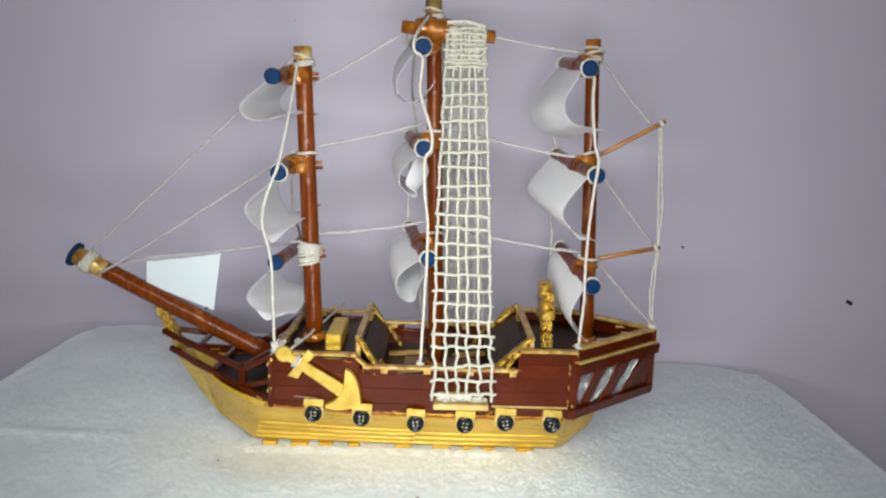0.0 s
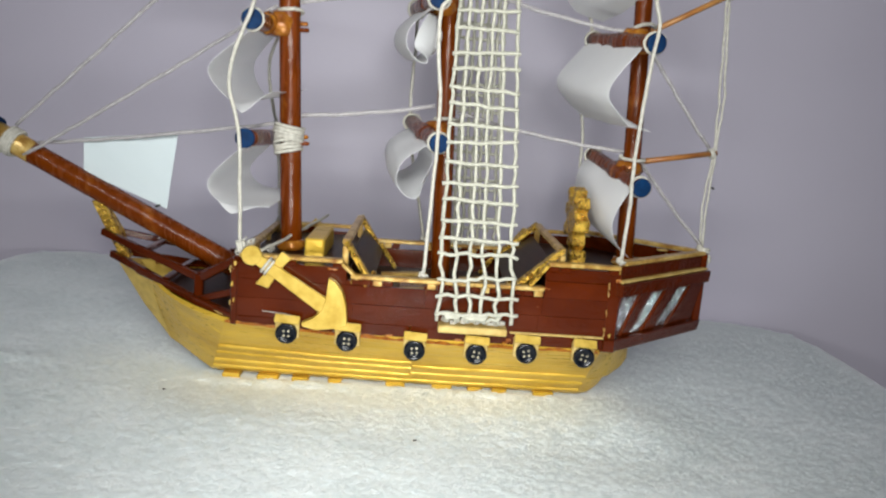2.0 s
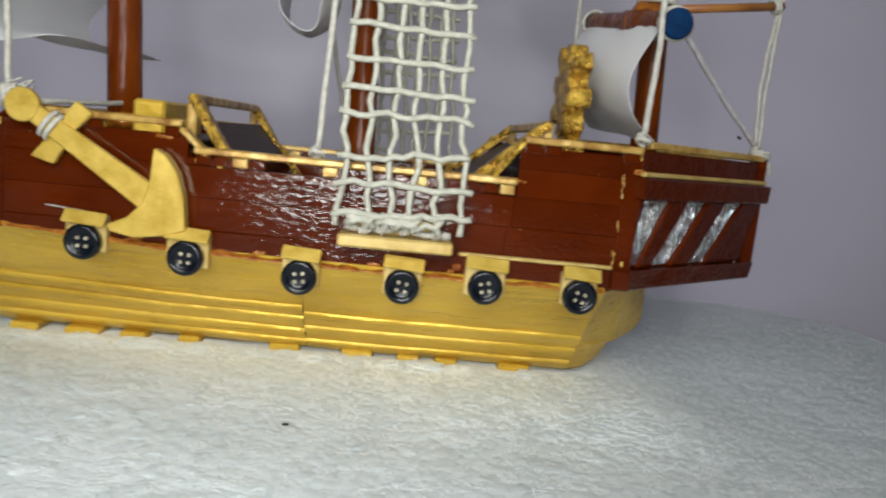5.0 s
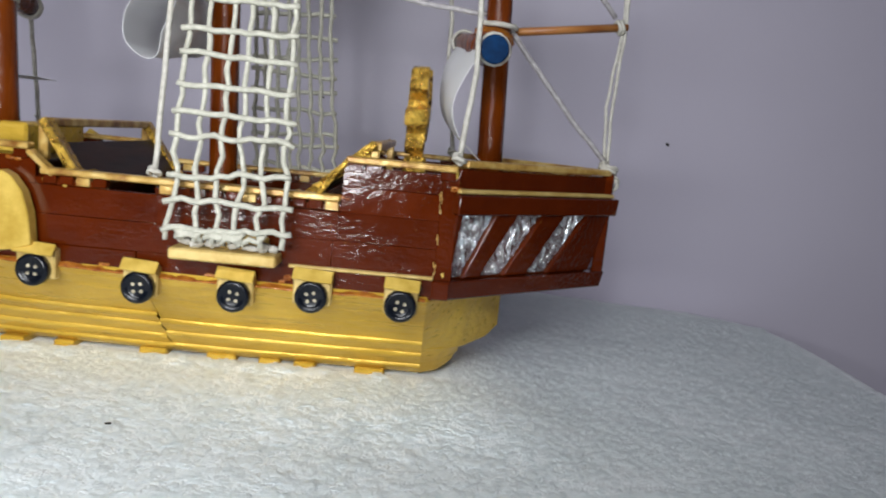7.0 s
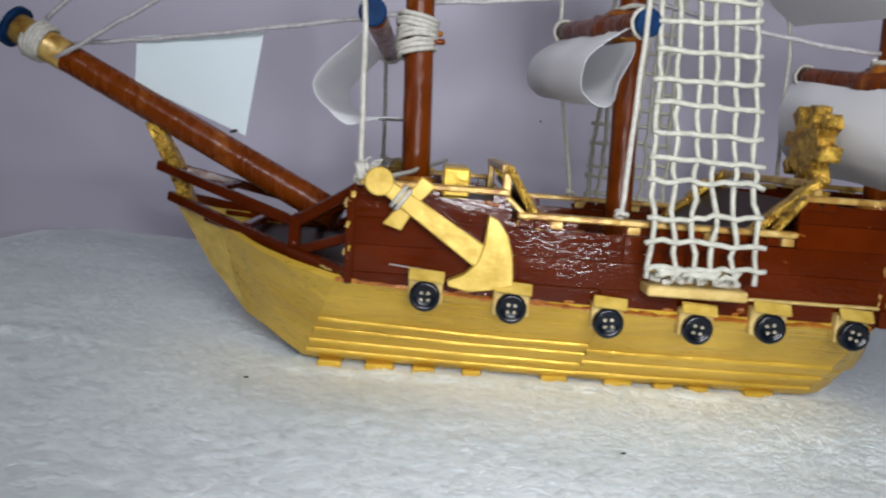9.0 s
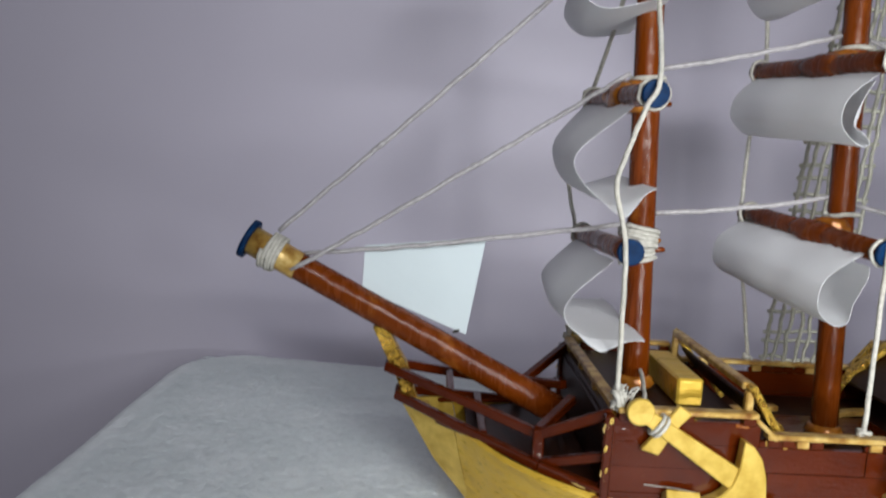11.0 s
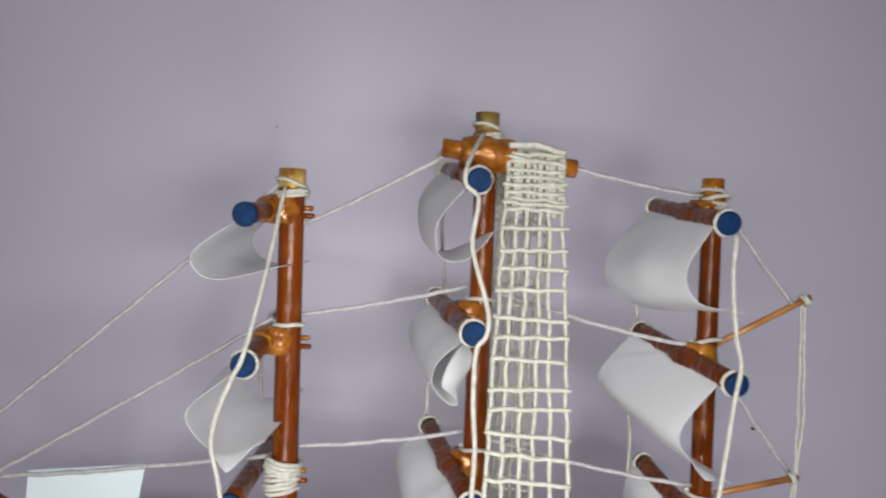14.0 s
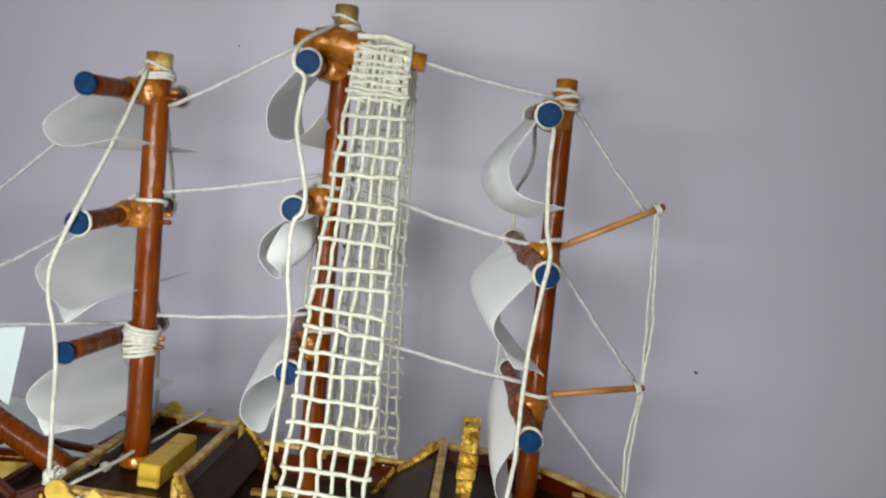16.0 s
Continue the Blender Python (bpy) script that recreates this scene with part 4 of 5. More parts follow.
SAILS = (
    (((-0.112, 0.2540), (-0.1310, 0.2375), (-0.1225, 0.2280), (-0.0960, 0.2350)), ((-0.108, 0.2610), (-0.1245, 0.2430), (-0.1150, 0.2310), (-0.0935, 0.2330))),
    (((-0.109, 0.1930), (-0.1295, 0.1725), (-0.1145, 0.1565), (-0.0970, 0.1630)), ((-0.110, 0.2010), (-0.1255, 0.1800), (-0.1160, 0.1610), (-0.0930, 0.1670))),
    (((-0.112, 0.1350), (-0.1292, 0.1165), (-0.1205, 0.1050), (-0.0970, 0.1045)), ((-0.111, 0.1350), (-0.1265, 0.1170), (-0.1180, 0.1060), (-0.0950, 0.1055))),
    (((-0.0230, 0.2725), (-0.0325, 0.2585), (-0.0337, 0.2492), (-0.0306, 0.2425), (-0.0220, 0.2425), (-0.0150, 0.2485), (-0.0101, 0.2553)),
     ((-0.0300, 0.2855), (-0.0395, 0.2730), (-0.0412, 0.2620), (-0.0385, 0.2500), (-0.0320, 0.2435), (-0.0250, 0.2430), (-0.0180, 0.2460))),
    (((-0.0182, 0.2115), (-0.0286, 0.2016), (-0.0312, 0.1942), (-0.0294, 0.1885), (-0.0216, 0.1831), (-0.0130, 0.1885), (-0.0102, 0.1975), (-0.0150, 0.2075)),
     ((-0.0287, 0.2175), (-0.0391, 0.2076), (-0.0417, 0.2002), (-0.0399, 0.1945), (-0.0321, 0.1891), (-0.0235, 0.1945), (-0.0203, 0.2028), (-0.0230, 0.2110))),
    (((-0.0158, 0.1430), (-0.0290, 0.1338), (-0.0321, 0.1261), (-0.0305, 0.1185), (-0.0226, 0.1143), (-0.0132, 0.1209), (-0.0110, 0.1310), (-0.0140, 0.1380)),
     ((-0.0266, 0.1500), (-0.0398, 0.1408), (-0.0429, 0.1331), (-0.0413, 0.1255), (-0.0334, 0.1213), (-0.0240, 0.1279), (-0.0218, 0.1380), (-0.0248, 0.1450))),
    (((0.080, 0.2640), (0.0705, 0.2450), (0.0770, 0.2320), (0.0970, 0.2285)), ((0.078, 0.2725), (0.0590, 0.2440), (0.0660, 0.2260), (0.0850, 0.2200))),
    (((0.088, 0.1995), (0.0735, 0.1770), (0.0800, 0.1650), (0.0970, 0.1570)), ((0.076, 0.2070), (0.0600, 0.1850), (0.0670, 0.1720), (0.0800, 0.1620))),
    (((0.091, 0.1290), (0.0830, 0.1110), (0.0855, 0.0990), (0.0940, 0.0905)), ((0.083, 0.1390), (0.0780, 0.1250), (0.0800, 0.1080), (0.0900, 0.0960))),
)
for k, (near, far) in enumerate(SAILS):
    sail(near, far, 0.6300, 0.7120, 1.7 if k in (4, 5, 7, 8) else 0.5, k * 3.7, {1: 1.0, 2: 0.8, 7: 0.7}.get(k, 0.0), {4: 0.9, 5: 0.6}.get(k, 0.0), {4: 0.25, 5: 1.0}.get(k, 0.0))

# jib: a flat sheet of paper on the lowest stay
jib_out = [(-0.2100, 0.1310), (-0.1575, 0.1372), (-0.1640, 0.0935), (-0.2105, 0.1118)]
jib = prism("jib", jib_out, lambda u, v, t: Vector((u, 0.6712 + t + 0.002 * math.sin((u + 0.21) * 60), v)), -0.0002, 0.0002, JIBPAPER, ship, "flat bluish white paper jib sail on the stay")
lump("jib_mark", (-0.1685, 0.6700, 0.0952), (1, 0, 0.3), 0.0006, 0.003, SPECK, jib, "small dark glue mark", 0.3, 2)

# ---- rigging ----
wrap = bs1 - bsd * 0.0115
w_top, w_side = wrap + Vector((0.002, 0, 0.0095)), wrap + Vector((0.009, -0.006, -0.0065))


def on_mast(which, z, dx):
    return mast_at(which, z) + Vector((dx, 0, 0))


stays = ((w_top, on_mast("fore", 0.2690, -0.006)), (w_side, on_mast("fore", 0.2092, -0.007)), (wrap + Vector((0.012, 0, 0.0)), on_mast("fore", 0.1468, -0.007)),
         (on_mast("fore", 0.2525, 0.006), box_a + Vector((0.001, 0, -0.0040))), (on_mast("fore", 0.2118, 0.006), on_mast("main", 0.2292, -0.006)), (on_mast("fore", 0.1520, 0.006), on_mast("main", 0.1625, -0.006)),
         (box_b + Vector((-0.001, 0, 0.0005)), on_mast("mizzen", 0.2780, -0.005)), (on_mast("main", 0.2280, 0.006), on_mast("mizzen", 0.2090, -0.005)), (on_mast("main", 0.1600, 0.006), on_mast("mizzen", 0.1450, -0.005)),
         (on_mast("mizzen", 0.2745, 0.005), Vector((0.1370, 0.668, 0.2312))), (on_mast("mizzen", 0.2020, 0.005), Vector((0.1445, 0.673, 0.1505))), (on_mast("mizzen", 0.1400, 0.005), Vector((0.1480, 0.672, 0.0930))))
for k, (a, b) in enumerate(stays):
    rope((a, b), ship, 0.0010 + 0.0012 * (k in (7, 8)), seed=k, name="stay", label="white cord stay, greyed for its shadow", mat=STAYCORD)
for k, dx in enumerate((-0.0005, 0.0006)):
    rope(((0.1425 + dx, 0.669, 0.2330), (0.1475 + dx * 2.5, 0.671, 0.1800), (0.1490 + dx, 0.674, 0.1485), (0.1465 + dx * 2, 0.672, 0.1150), (0.1485 + dx, 0.672, 0.0900)), ship, 0, 0.0007, 0.0004, 70 + k, "stern_cord", "white cord down to the stern tip")
coil("stern_knot", (0.1490, 0.6715, 0.0905), (0.3, 0.2, 1), 0.0030, 2.5, 0.0016, 0.0009, ship, "white cord knot on the stern tip", 4)
coil("stern_knot", (0.1500, 0.6715, 0.0850), (0.2, 0.9, 0.3), 0.0034, 1.5, 0.0016, 0.0009, ship, "white cord knot on the stern tip", 6)

# cords down the yard ends to the rail, on both sides
FEET = {"fore": (-0.1088, 0.0825), "main": (-0.0150, 0.0765), "mizzen": (0.0865, 0.0905)}
for which, (foot_x, foot_z) in FEET.items():
    for end in (0, 1):
        out = -1 if end == 0 else 1
        e = [Vector(YARDS[which, k][end]) for k in range(3)]
        foot = Vector((foot_x, 0.6185 if end == 0 else 0.7235, foot_z))

        def by(k, dx, dz, dy=0.0022):
            return e[k] + Vector((dx, out * dy, dz))

        if which == "fore":
            first = mast_at("fore", 0.268) + Vector((-0.002, out * 0.0070, 0))
            pts = [first, first.lerp(by(1, 0.002, 0.004), 0.5), by(1, 0.0005, 0.005), by(1, -0.0035, -0.005), by(1, -0.0085, -0.020), by(2, -0.0075, 0.024), by(2, -0.0030, 0.005), by(2, -0.0020, -0.008)]
        elif which == "main":
            pts = [mast_at("main", 0.2990) + Vector((-0.002, out * 0.0062, 0)), by(0, -0.0030, 0.0110, -0.008), by(0, -0.0058, 0.0035, 0.0), by(0, -0.0052, -0.0025, 0.0006), by(0, -0.001, -0.0056, 0.0006), by(0, 0.0, -0.010), by(0, -0.001, -0.028), by(1, 0.0045, 0.010), by(1, 0.0045, 0.0), by(1, 0.001, -0.006), by(1, 0.001, -0.024), by(2, -0.001, 0.024), by(2, -0.001, 0.004), by(2, -0.001, -0.006)]
        else:
            drop = ((0.0862, 0.2605, 0), (0.0870, 0.2400, 0), (0.0890, 0.2200, 1), (0.0918, 0.2085, 1), (0.0905, 0.1945, 1), (0.0887, 0.1700, 1), (0.0890, 0.1400, 2), (0.0895, 0.1200, 2))
            pts = [Vector((x + e[k].x - YARDS[which, k][0][0], e[k].y + out * 0.0022, z + e[k].z - YARDS[which, k][0][2])) for x, z, k in drop]
        pts += [pts[-1].lerp(foot, 0.5), foot]
        tube("running_cord", [p + Vector((0.0003 * noise.noise(p * 170), 0.0003 * noise.noise(p * 150), 0)) for p in curve_through(pts, 70)], 0.0010, CORD, ship, "white cord down the yard ends to the rail", 7)
        coil("rail_knot", foot, (0.3, 0.4, 1), 0.0017, 1.6, 0.0012, 0.0008, ship, "white cord knot on the rail", len(which) + end)
rope(((-0.0990, 0.6160, 0.0835), (-0.0930, 0.640, 0.0850), (-0.0780, 0.7230, 0.0880)), ship, 0.0, 0.0009, seed=91, name="deck_cord", label="white cord across the forecastle")
coil("deck_knot", (-0.1000, 0.650, 0.0790), (0.4, 1, 0.2), 0.0013, 2.4, 0.0012, 0.0009, ship, "frayed white knot on deck", 12)
coil("deck_knot", (-0.1080, 0.6190, 0.0850), (1, 0.2, 0.1), 0.0026, 2.4, 0.0016, 0.0010, ship, "frayed white knot at the corner", 14)
for k, f in ((3, 0.42), (0, 0.30), (1, 0.55)):
    a, b = stays[k]
    lump("cord_knot", a.lerp(b, f) - Vector((0, 0, 0.0008)), b - a, 0.0012, 0.0030, STAYCORD, ship, "", 0.3, 4 + k)


# ---- nets ----
def net(sgn, seed):
    """A hand-knotted cord net, loose and uneven, from the top spar down to a ledge on the side."""
    rnd = random.Random(seed)
    holder = tagged(new("net"), "white square-mesh cord net")
    holder.parent = ship
    holder.location = (0, 0, 0.17)
    # extra strands added to the far net in place of shadows between meshes
    rows = 25 if sgn < 0 else 28
    across = (0.0, 0.19, 0.40, 0.585, 0.78, 1.0) if sgn < 0 else (0.0, 0.13, 0.28, 0.42, 0.56, 0.70, 0.86, 1.0)

    def spot(u, s):
        z = lerp(0.2915, 0.0560, s)
        x0 = lerp(-0.0040, -0.0062, min(1, s * 2))
        x1 = lerp(0.0207, 0.0322, s ** 1.15)
        half = lerp(0.0125, 0.0605, s)
        return Vector((lerp(x0, x1, u) + (-0.0006 if sgn > 0 else 0.0), 0.6675 + sgn * half, z))

    base = holder.location + HOME

    def strand(name, pts, r):
        me = mesh(name, *tube_geo([p - base for p in pts], r, 6), NETCORD, True)
        ob = new(name, me)
        ob.parent = holder
        return ob

    def slack(s):
        return 0.0007 + 0.0015 * max(0.0, s - 0.74) / 0.26

    # where each rung lies: uneven, and crooked near the foot
    level = [(k + 0.55) / rows + rnd.uniform(-0.007, 0.007) for k in range(rows)]
    slant = [rnd.uniform(-1, 1) * 0.0011 for _ in range(rows)]
    for c, u in enumerate(across):
        pts, wide = [], []
        lean = rnd.uniform(-0.02, 0.02)
        for k in range(rows * 2 + 1):
            s = k / (rows * 2)
            side = slack(s) * rnd.uniform(-1, 1) * 0.8 + 0.0007 * noise.noise(Vector((c * 3.1, s * 9, seed)))
            pts.append(spot(u + lean * math.sin(s * 7 + c), s) + Vector((side, 0.0004 * rnd.uniform(-1, 1), 0)))
            wide.append(0.00098 + 0.00010 * rnd.uniform(-1, 1) + 0.00025 * max(0.0, 1 - s / 0.10))
        strand("net_upright", pts, wide)
    for k in range(rows):
        s = level[k]
        pts = []
        left, right = rnd.uniform(-0.07, -0.035), 1 + rnd.uniform(0.03, 0.07)
        for c in range(15):
            u = lerp(left, right, c / 14)
            up = rnd.uniform(-1, 1) * 0.3 * slack(s) + slack(s) * 1.3 * noise.noise(Vector((u * 4.2, k * 5.3, seed))) + slant[k] * (u - 0.5) * 2
            pts.append(spot(u, s) + Vector((0, sgn * 0.0012, up)))
        strand("net_rung", pts, 0.00101)
    # the top is folded over the spar: close strands, two layers deep
    for k in range(9):
        s0, s1 = 0.003, 0.085 + rnd.uniform(0.0, 0.05)
        u = 0.05 + 0.112 * k
        strand("net_upright", [spot(u + 0.012 * rnd.uniform(-1, 1), lerp(s0, s1, f / 6)) + Vector((0, -0.0007 * sgn, 0)) for f in range(7)], 0.0011)
    for k in range(8):
        s = 0.006 + 0.0145 * k + rnd.uniform(-0.003, 0.003)
        strand("net_rung", [spot(u / 6, s) + Vector((0, 0.0006 * sgn, rnd.uniform(-1, 1) * 0.0007)) for u in range(7)], 0.0010)
    # frayed ends at the foot, glued to the ledge
    for k in range(12):
        a = spot(rnd.random(), 0.985)
        side = rnd.choice((-1, 1))
        strand("net_tail", [a + Vector((-side * 0.002, 0, 0.001)), a + Vector((0, sgn * 0.001, -0.0012 + rnd.uniform(-1, 1) * 0.001)), a + Vector((side * 0.003, sgn * 0.0008, -0.0008)), a + Vector((side * 0.0055, 0, -0.0022 + rnd.uniform(-1, 1) * 0.001))], 0.0010)
    ys = sorted((side_y(sgn, 0.0535), side_y(sgn, 0.0640)))
    box("net_ledge", (-0.0058, ys[0], 0.0498), (0.0295, ys[1], 0.0536), PALE, ship, "gold painted ledge at the foot of the net")
    box("net_ledge_back", (-0.0035, *[sorted((side_y(sgn, 0.0535), side_y(sgn, 0.0560)))[0]], 0.0536), (0.0250, sorted((side_y(sgn, 0.0535), side_y(sgn, 0.0560)))[1], 0.0585), PALE, ship)


net(-1, 3)
net(1, 8)
rope(((-0.0040, 0.6540, 0.2930), (0.0080, 0.6560, 0.2944), (0.0215, 0.6550, 0.2915)), ship, 0, 0.0015, 0.0004, 33, "net_top_cord", "white cord lashing the net to the spar")
rope(((-0.0040, 0.6625, 0.2940), (0.0080, 0.6635, 0.2948), (0.0215, 0.6625, 0.2920)), ship, 0, 0.0015, 0.0004, 34, "net_top_cord", "white cord lashing the net to the spar")


# ---- gun ports ----
def button(centre, sgn, parent, tilt):
    """A four-hole button standing upright against the side, with a raised rim."""
    prof = ((0.0, 0.0022), (0.0028, 0.0022), (0.0034, 0.0024), (0.0040, 0.0031), (0.0049, 0.0031), (0.0055, 0.0023), (0.0055, 0.0), (0.0, 0.0))
    sides = 28
    verts, faces = [], []
    turn = Matrix.Rotation(tilt, 3, "Y")

    def put(r, w, h):
        return Vector(centre) + turn @ Vector((r * math.cos(w), 0, r * math.sin(w))) + Vector((0, sgn * h, 0))

    for r, h in prof:
        for k in range(sides):
            verts.append(put(r, 2 * math.pi * k / sides, h))
    for i in range(len(prof) - 1):
        for k in range(sides):
            a, b = i * sides + k, i * sides + (k + 1) % sides
            faces.append((a, b, b + sides, a + sides))
    ob = part("button", mesh("button", verts, faces, BLACK, True), parent, "black four-hole plastic button")
    for dx, dz in ((1, 1), (1, -1), (-1, 1), (-1, -1)):
        c = Vector(centre) + turn @ Vector((dx * 0.00125, 0, dz * 0.00125))
        tube("button_hole", [c + Vector((0, sgn * 0.0018, 0)), c + Vector((0, sgn * 0.00245, 0))], 0.00062, HOLE, ob, "", 8)


PORTS = ((-0.0830, 0.0430), (-0.0520, 0.0408), (-0.0170, 0.0380), (0.0150, 0.0380), (0.0410, 0.0402), (0.0712, 0.0398))
for sgn in (-1, 1):
    for k, (x, z) in enumerate(PORTS):
        wide = 0.0058 + 0.0004 * math.sin(k * 2.1)
        ys = sorted((side_y(sgn, 0.0530), side_y(sgn, 0.0572)))
        backing = box("gun_port", (x - wide - 0.0004, ys[0], z - 0.0034), (x + wide + 0.0004, ys[1], z + 0.0072), PALE, ship, "pale gold card gun port")
        stick("port_lid", (x - wide - 0.0004, side_y(sgn, 0.0585), z + 0.0078), (x + wide + 0.0008, side_y(sgn, 0.0585), z + 0.0070), 0.0046, 0.0012, PALEGOLD, backing, "gold painted port lid", up=(0, sgn * 0.80, 0.60))
        button((x, side_y(sgn, 0.0572), z), sgn, backing, 0.35 * math.sin(k * 3.0))

# ---- anchors ----
for sgn in (-1, 1):
    flat = lambda u, v, t: Vector((u, side_y(sgn, 0.0545 + t), v))
    d = Vector((0.0400, -0.0280)).normalized()
    q = Vector((-d.y, d.x))
    ring, crown = Vector((-0.1015, 0.0825)), Vector((-0.0625, 0.0572))
    bar = lambda c0, c1, w0, w1: [tuple(c0 + q * w0), tuple(c1 + q * w1), tuple(c1 - q * w1), tuple(c0 - q * w0)]
    anchor = prism("anchor", bar(ring, crown, 0.0026, 0.0043), flat, 0.0022, 0.0046, PALEGOLD, ship, "flat gold painted wooden anchor")
    prism("anchor_ring", [(ring.x + 0.0051 * math.cos(w * math.pi / 10), ring.y + 0.0051 * math.sin(w * math.pi / 10)) for w in range(20)], flat, 0.0026, 0.0052, PALEGOLD, anchor)
    mid = ring + d * 0.0130
    prism("anchor_stock", [tuple(mid + q * 0.0105 - d * 0.0024), tuple(mid + q * 0.0108 + d * 0.0036), tuple(mid + q * 0.003 + d * 0.0026), tuple(mid - q * 0.0090 + d * 0.0036), tuple(mid - q * 0.0112 - d * 0.0030), tuple(mid - q * 0.003 - d * 0.0026)], flat, 0.0002, 0.0030, PALEGOLD, anchor)
    arc = [(-0.0625, 0.0735), (-0.0590, 0.0718), (-0.0553, 0.0668), (-0.0532, 0.0598), (-0.0522, 0.0492), (-0.0585, 0.0472), (-0.0675, 0.0458), (-0.0750, 0.0473), (-0.0755, 0.0493), (-0.0700, 0.0518), (-0.0655, 0.0563), (-0.0635, 0.0628)]
    prism("anchor_fluke", arc, flat, 0.0005, 0.0056, PALEGOLD, anchor)
    for k in range(2):
        c = ring + d * (0.0085 + 0.002 * k)
        y0, y1 = side_y(sgn, 0.0540), side_y(sgn, 0.0600)
        loop = [Vector((c.x + q.x * 0.0042 * math.cos(w), lerp(y0, y1, 0.5 + 0.5 * math.sin(w)), c.y + q.y * 0.0042 * math.cos(w))) for w in [2 * math.pi * i / 14 for i in range(15)]]
        tube("anchor_lashing", loop, 0.0008, CORD, anchor, "white cord lashing", 6)

# ---- paint smudges, glue and frayed thread on the sides ----
SMUDGES = ((0.0318, 0.0448, 0.0020, 0.005, 0), (0.0295, 0.0443, 0.0012, 0.003, 0), (0.0490, 0.0748, 0.0014, 0.006, 0), (0.0862, 0.0800, 0.0018, 0.006, 0), (0.0858, 0.0842, 0.0014, 0.003, 1),
           (-0.0505, 0.0705, 0.0013, 0.004, 1), (-0.0620, 0.0777, 0.0010, 0.007, 0), (-0.0440, 0.0712, 0.0012, 0.003, 1), (0.0455, 0.0640, 0.0010, 0.003, 0),
           (-0.1113, 0.0760, 0.0012, 0.003, 1), (-0.1115, 0.0655, 0.0011, 0.005, 1), (-0.1113, 0.0580, 0.0010, 0.003, 1),
           (-0.0700, 0.0455, 0.0013, 0.006, 0), (-0.0300, 0.0440, 0.0009, 0.006, 0), (0.0050, 0.0425, 0.0010, 0.005, 0), (0.0845, 0.0500, 0.0010, 0.004, 1))
for k, (x, z, r, w, kind) in enumerate(SMUDGES):
    for sgn in (-1, 1):
        lump("paint_smudge", (x + 0.0006 * math.sin(k * 2.3), side_y(sgn, (0.0546 if x < -0.11 else 0.0538) - 0.45 * r), z + 0.001 * math.sin(k * 5.1)), (1, 0, 0.2 - 0.13 * (k % 4)) if kind == 0 else (0.1, 0, 1), r * 0.62, w * (0.5 + 0.4 * ((k * 7) % 5) / 4), PALEGOLD if kind else ORANGE, ship, "", 0.7, k)
for sgn in (-1, 1):
    verts, faces = [], []
    for i in range(131):
        x = lerp(-0.1155, 0.0795, i / 130)
        _, zt, ht, _, _ = hull_at(STATIONS, x)
        up = 0.0009 + 0.0011 * noise.noise(Vector((x * 130, sgn, 2))) + 0.0006 * noise.noise(Vector((x * 420, sgn, 7)))
        down = 0.0004 + 0.0005 * noise.noise(Vector((x * 170, sgn, 12)))
        out = max(ht + 0.0006, 0.0542)
        for h, z in ((0.0500, zt + up), (0.0542, zt + max(up, 0.0001)), (out, zt + 0.0001), (out, zt - max(down, 0.0)), (0.0500, zt - 0.0010)):
            verts.append(Vector((x, side_y(sgn, h), z)))
    for i in range(130):
        faces += [(5 * i + k, 5 * i + (k + 1) % 5, 5 * i + 5 + (k + 1) % 5, 5 * i + 5 + k) for k in range(5)]
    faces += [(0, 1, 2, 3, 4), tuple(650 + k for k in range(5))]
    part("paint_run", mesh("paint_run", verts, faces, ORANGE), ship, "uneven orange gold paint edge along the seam")
rnd = random.Random(77)
for sgn in (-1, 1):
    # flaked gilding on the corner post and along the cap of the bow
    for k in range(9):
        lump("gilt_flake", (-0.1112 + rnd.uniform(-0.0022, 0.0010), side_y(sgn, 0.0541), rnd.uniform(0.0505, 0.0790)), (rnd.uniform(-0.5, 0.5), 0, 1), rnd.uniform(0.0002, 0.0004), rnd.uniform(0.0010, 0.0032), PALE, ship, "", 0.8, 300 + k)
    for k in range(18):
        lump("gilt_flake", (0.0816 + rnd.uniform(-0.0004, 0.0004), side_y(sgn, 0.0538), rnd.uniform(0.0500, 0.0790)), (rnd.uniform(-0.15, 0.15), 0, 1), rnd.uniform(0.00012, 0.00024), rnd.uniform(0.0008, 0.0030), STICK, ship, "", 0.8, 360 + k)
    for k in range(9):
        f = 0.06 + 0.105 * k + rnd.uniform(-0.03, 0.03)
        p = Vector((-0.1750, side_y(sgn, 0.0142), 0.0583)).lerp(Vector((-0.1120, side_y(sgn, 0.0540), 0.0479)), f)
        lump("gilt_flake", p, (0.82, sgn * 0.5, -0.14), rnd.uniform(0.0004, 0.0008), rnd.uniform(0.003, 0.008), PALE, ship, "", 0.7, 330 + k)
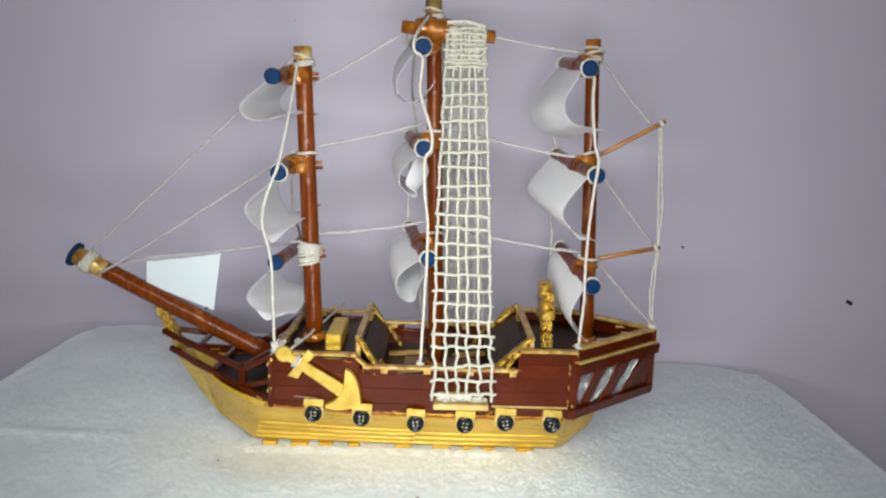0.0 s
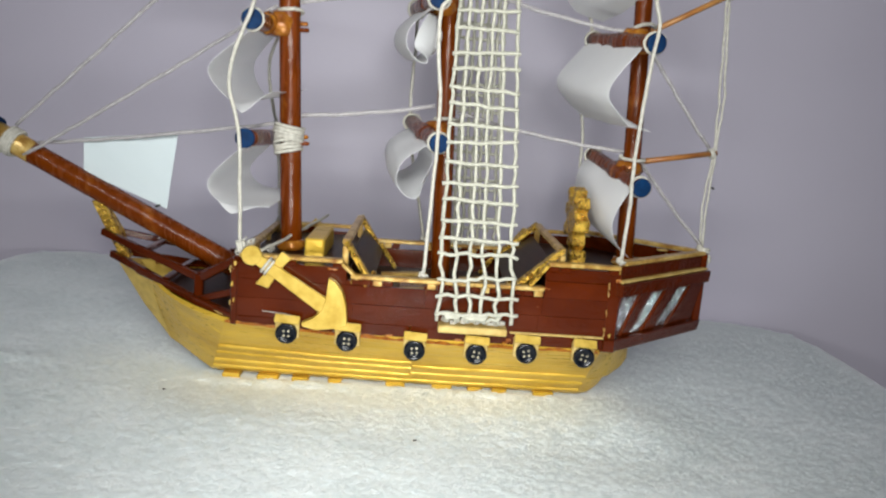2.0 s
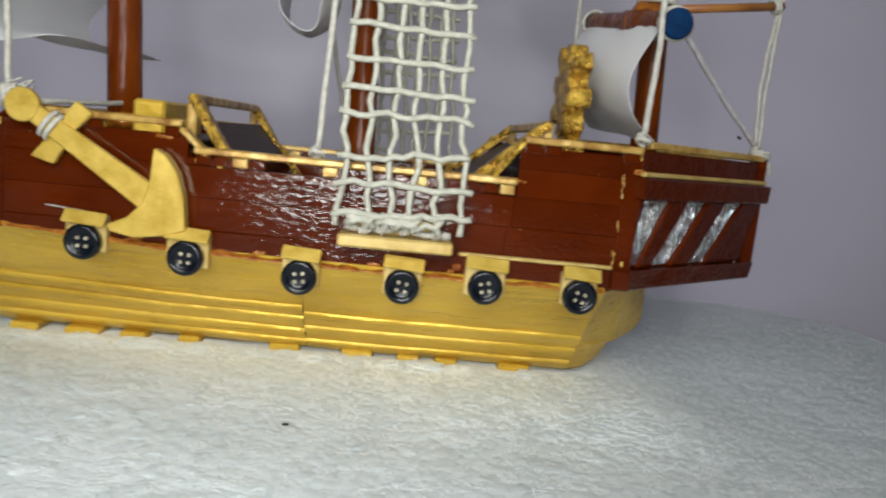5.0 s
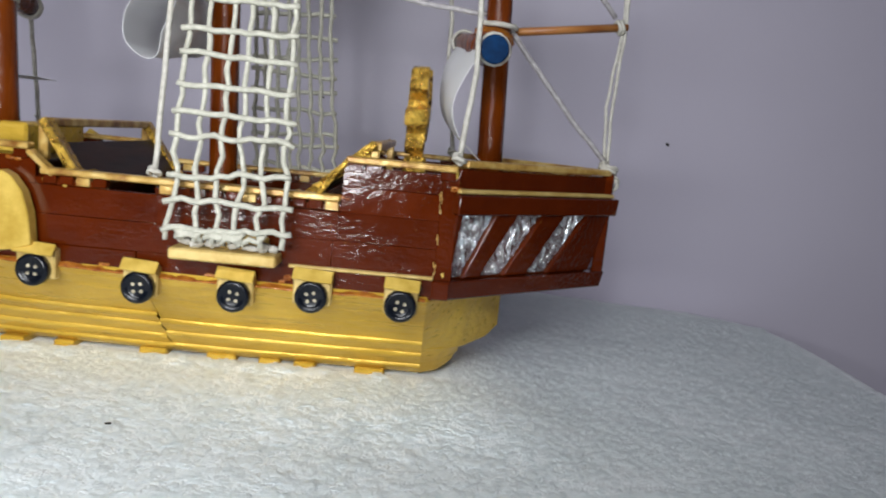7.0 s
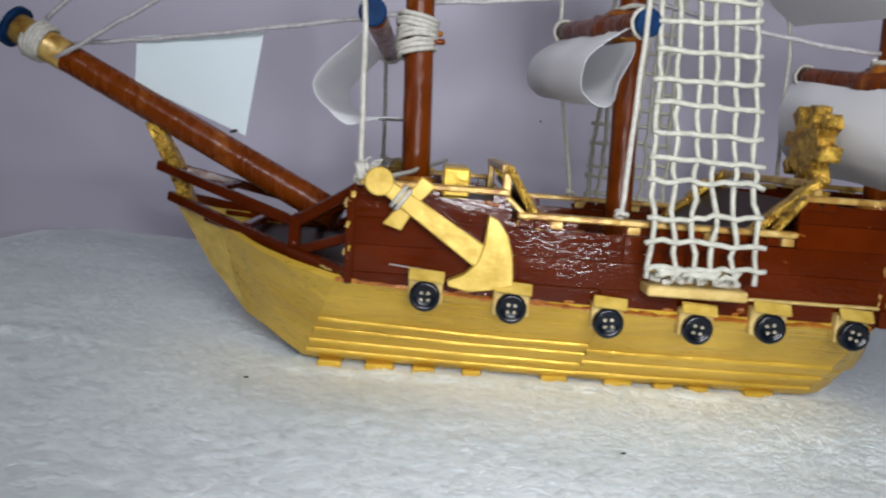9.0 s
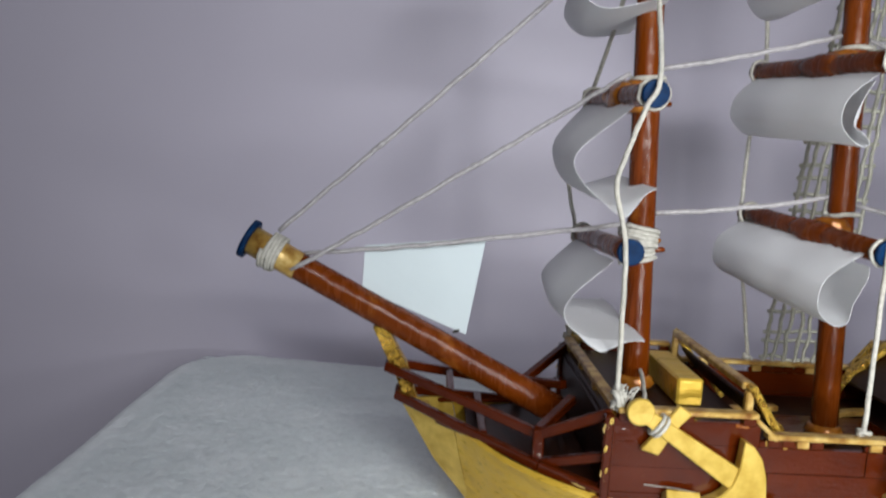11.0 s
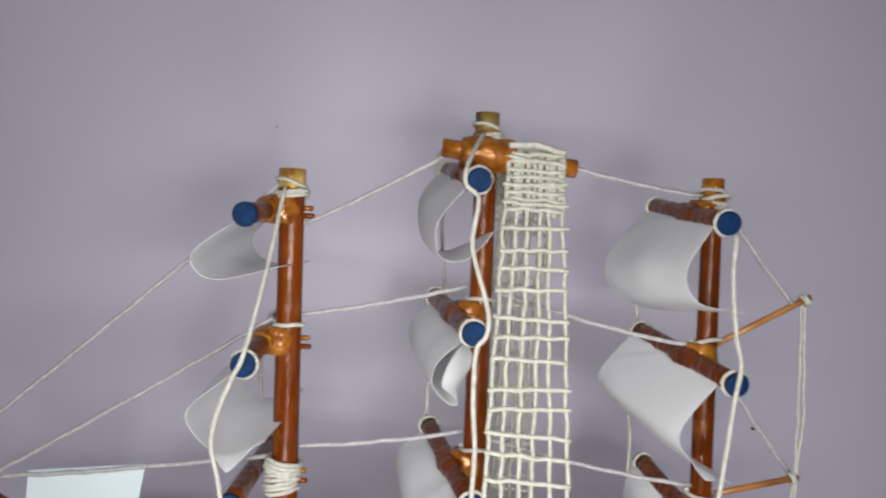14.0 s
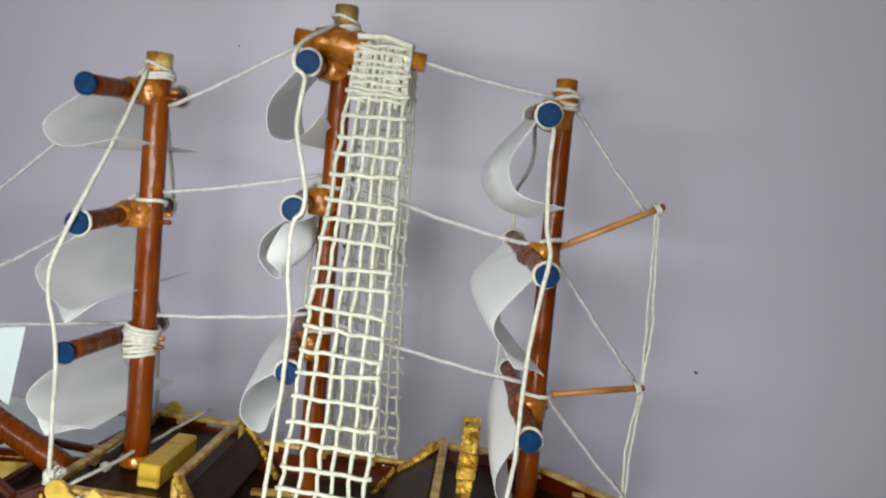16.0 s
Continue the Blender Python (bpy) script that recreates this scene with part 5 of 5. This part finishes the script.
for sgn in (-1, 1):
    rope(((-0.0965, side_y(sgn, 0.0543), 0.0527), (-0.0860, side_y(sgn, 0.0543), 0.0520), (-0.0770, side_y(sgn, 0.0545), 0.0508)), ship, 0, 0.00024, 0.0001, 120, "loose_thread", "thin white thread stuck to the side", 5)
    rnd = random.Random(200 + sgn)
    for k in range(7):
        a = Vector((-0.1055 + rnd.uniform(-0.003, 0.003), side_y(sgn, 0.0540), 0.0835))
        b = a + Vector((rnd.uniform(-0.006, 0.009), -sgn * rnd.uniform(-0.002, 0.006), rnd.uniform(0.000, 0.008)))
        mid = a.lerp(b, 0.5) + Vector((rnd.uniform(-0.002, 0.002), 0, 0.002))
        tube("frayed_thread", curve_through([a, mid, b], 8), 0.00035, CORD, ship, "", 5)
    for k in range(8):
        x = -0.0030 + 0.0044 * k + rnd.uniform(-0.001, 0.001)
        lump("glue_blob", (x, side_y(sgn, 0.0590 + rnd.uniform(-0.002, 0.001)), 0.0548 + rnd.uniform(0, 0.0015)), (1, 0.2, rnd.uniform(-0.4, 0.4)), rnd.uniform(0.0011, 0.0018), rnd.uniform(0.003, 0.005), CORD, ship, "", 0.35, 50 + k)

# ---- helm ----
helm_c = Vector((0.0700, 0.6600, 0.1065))
helm = tube("helm", [helm_c - Vector((0.0036, 0, 0)), helm_c + Vector((0.0036, 0, 0))], 0.0115, FOIL, ship, "gold foil covered ship's wheel", 16)
for k in range(8):
    w = 2 * math.pi * k / 8 + 0.2
    dv = Vector((0, math.cos(w), math.sin(w)))
    stick("helm_spoke", helm_c + dv * 0.003 + Vector((0.0008, 0, 0)), helm_c + dv * (0.0175 + 0.0012 * math.sin(k * 2.7)), 0.0062, 0.0074 + 0.0012 * math.sin(k * 1.9), FOIL, helm, up=(1, 0, 0))
box("helm_stand", (0.0680, 0.6535, 0.0795), (0.0735, 0.6665, 0.0985), FOIL, helm, "gold foil stand")
box("helm_stand", (0.0665, 0.6490, 0.0795), (0.0750, 0.6530, 0.0890), FOIL, helm)

# ---- specks ----
specks = ((-0.0140, 0.5850), (-0.1460, 0.6150), (0.0400, 0.6390))
for k, (x, y) in enumerate(specks):
    ob = lump("lint_speck", (x, y, 0.0006), (1, 0.4, 0), 0.00035, 0.0018 - 0.0002 * (k % 3), SPECK, None, "", 0.4, k)
    tagged(ob, "tiny dark crumb of lint on the towel", "lint")
for k, (x, z, r, h) in enumerate(((0.4280, 0.0730, 0.0020, 0.007), (0.2442, 0.1187, 0.0009, 0.003), (-0.0130, 0.1160, 0.0005, 0.0015), (-0.1700, 0.3156, 0.0005, 0.0014))):
    ob = lump("wall_mark", (x, 0.9218, z), (1, 0, -0.5), r, h, SPECK, None, "", 0.4, k + 30)
    tagged(ob, "small dark chip in the wall paint", "wall mark")
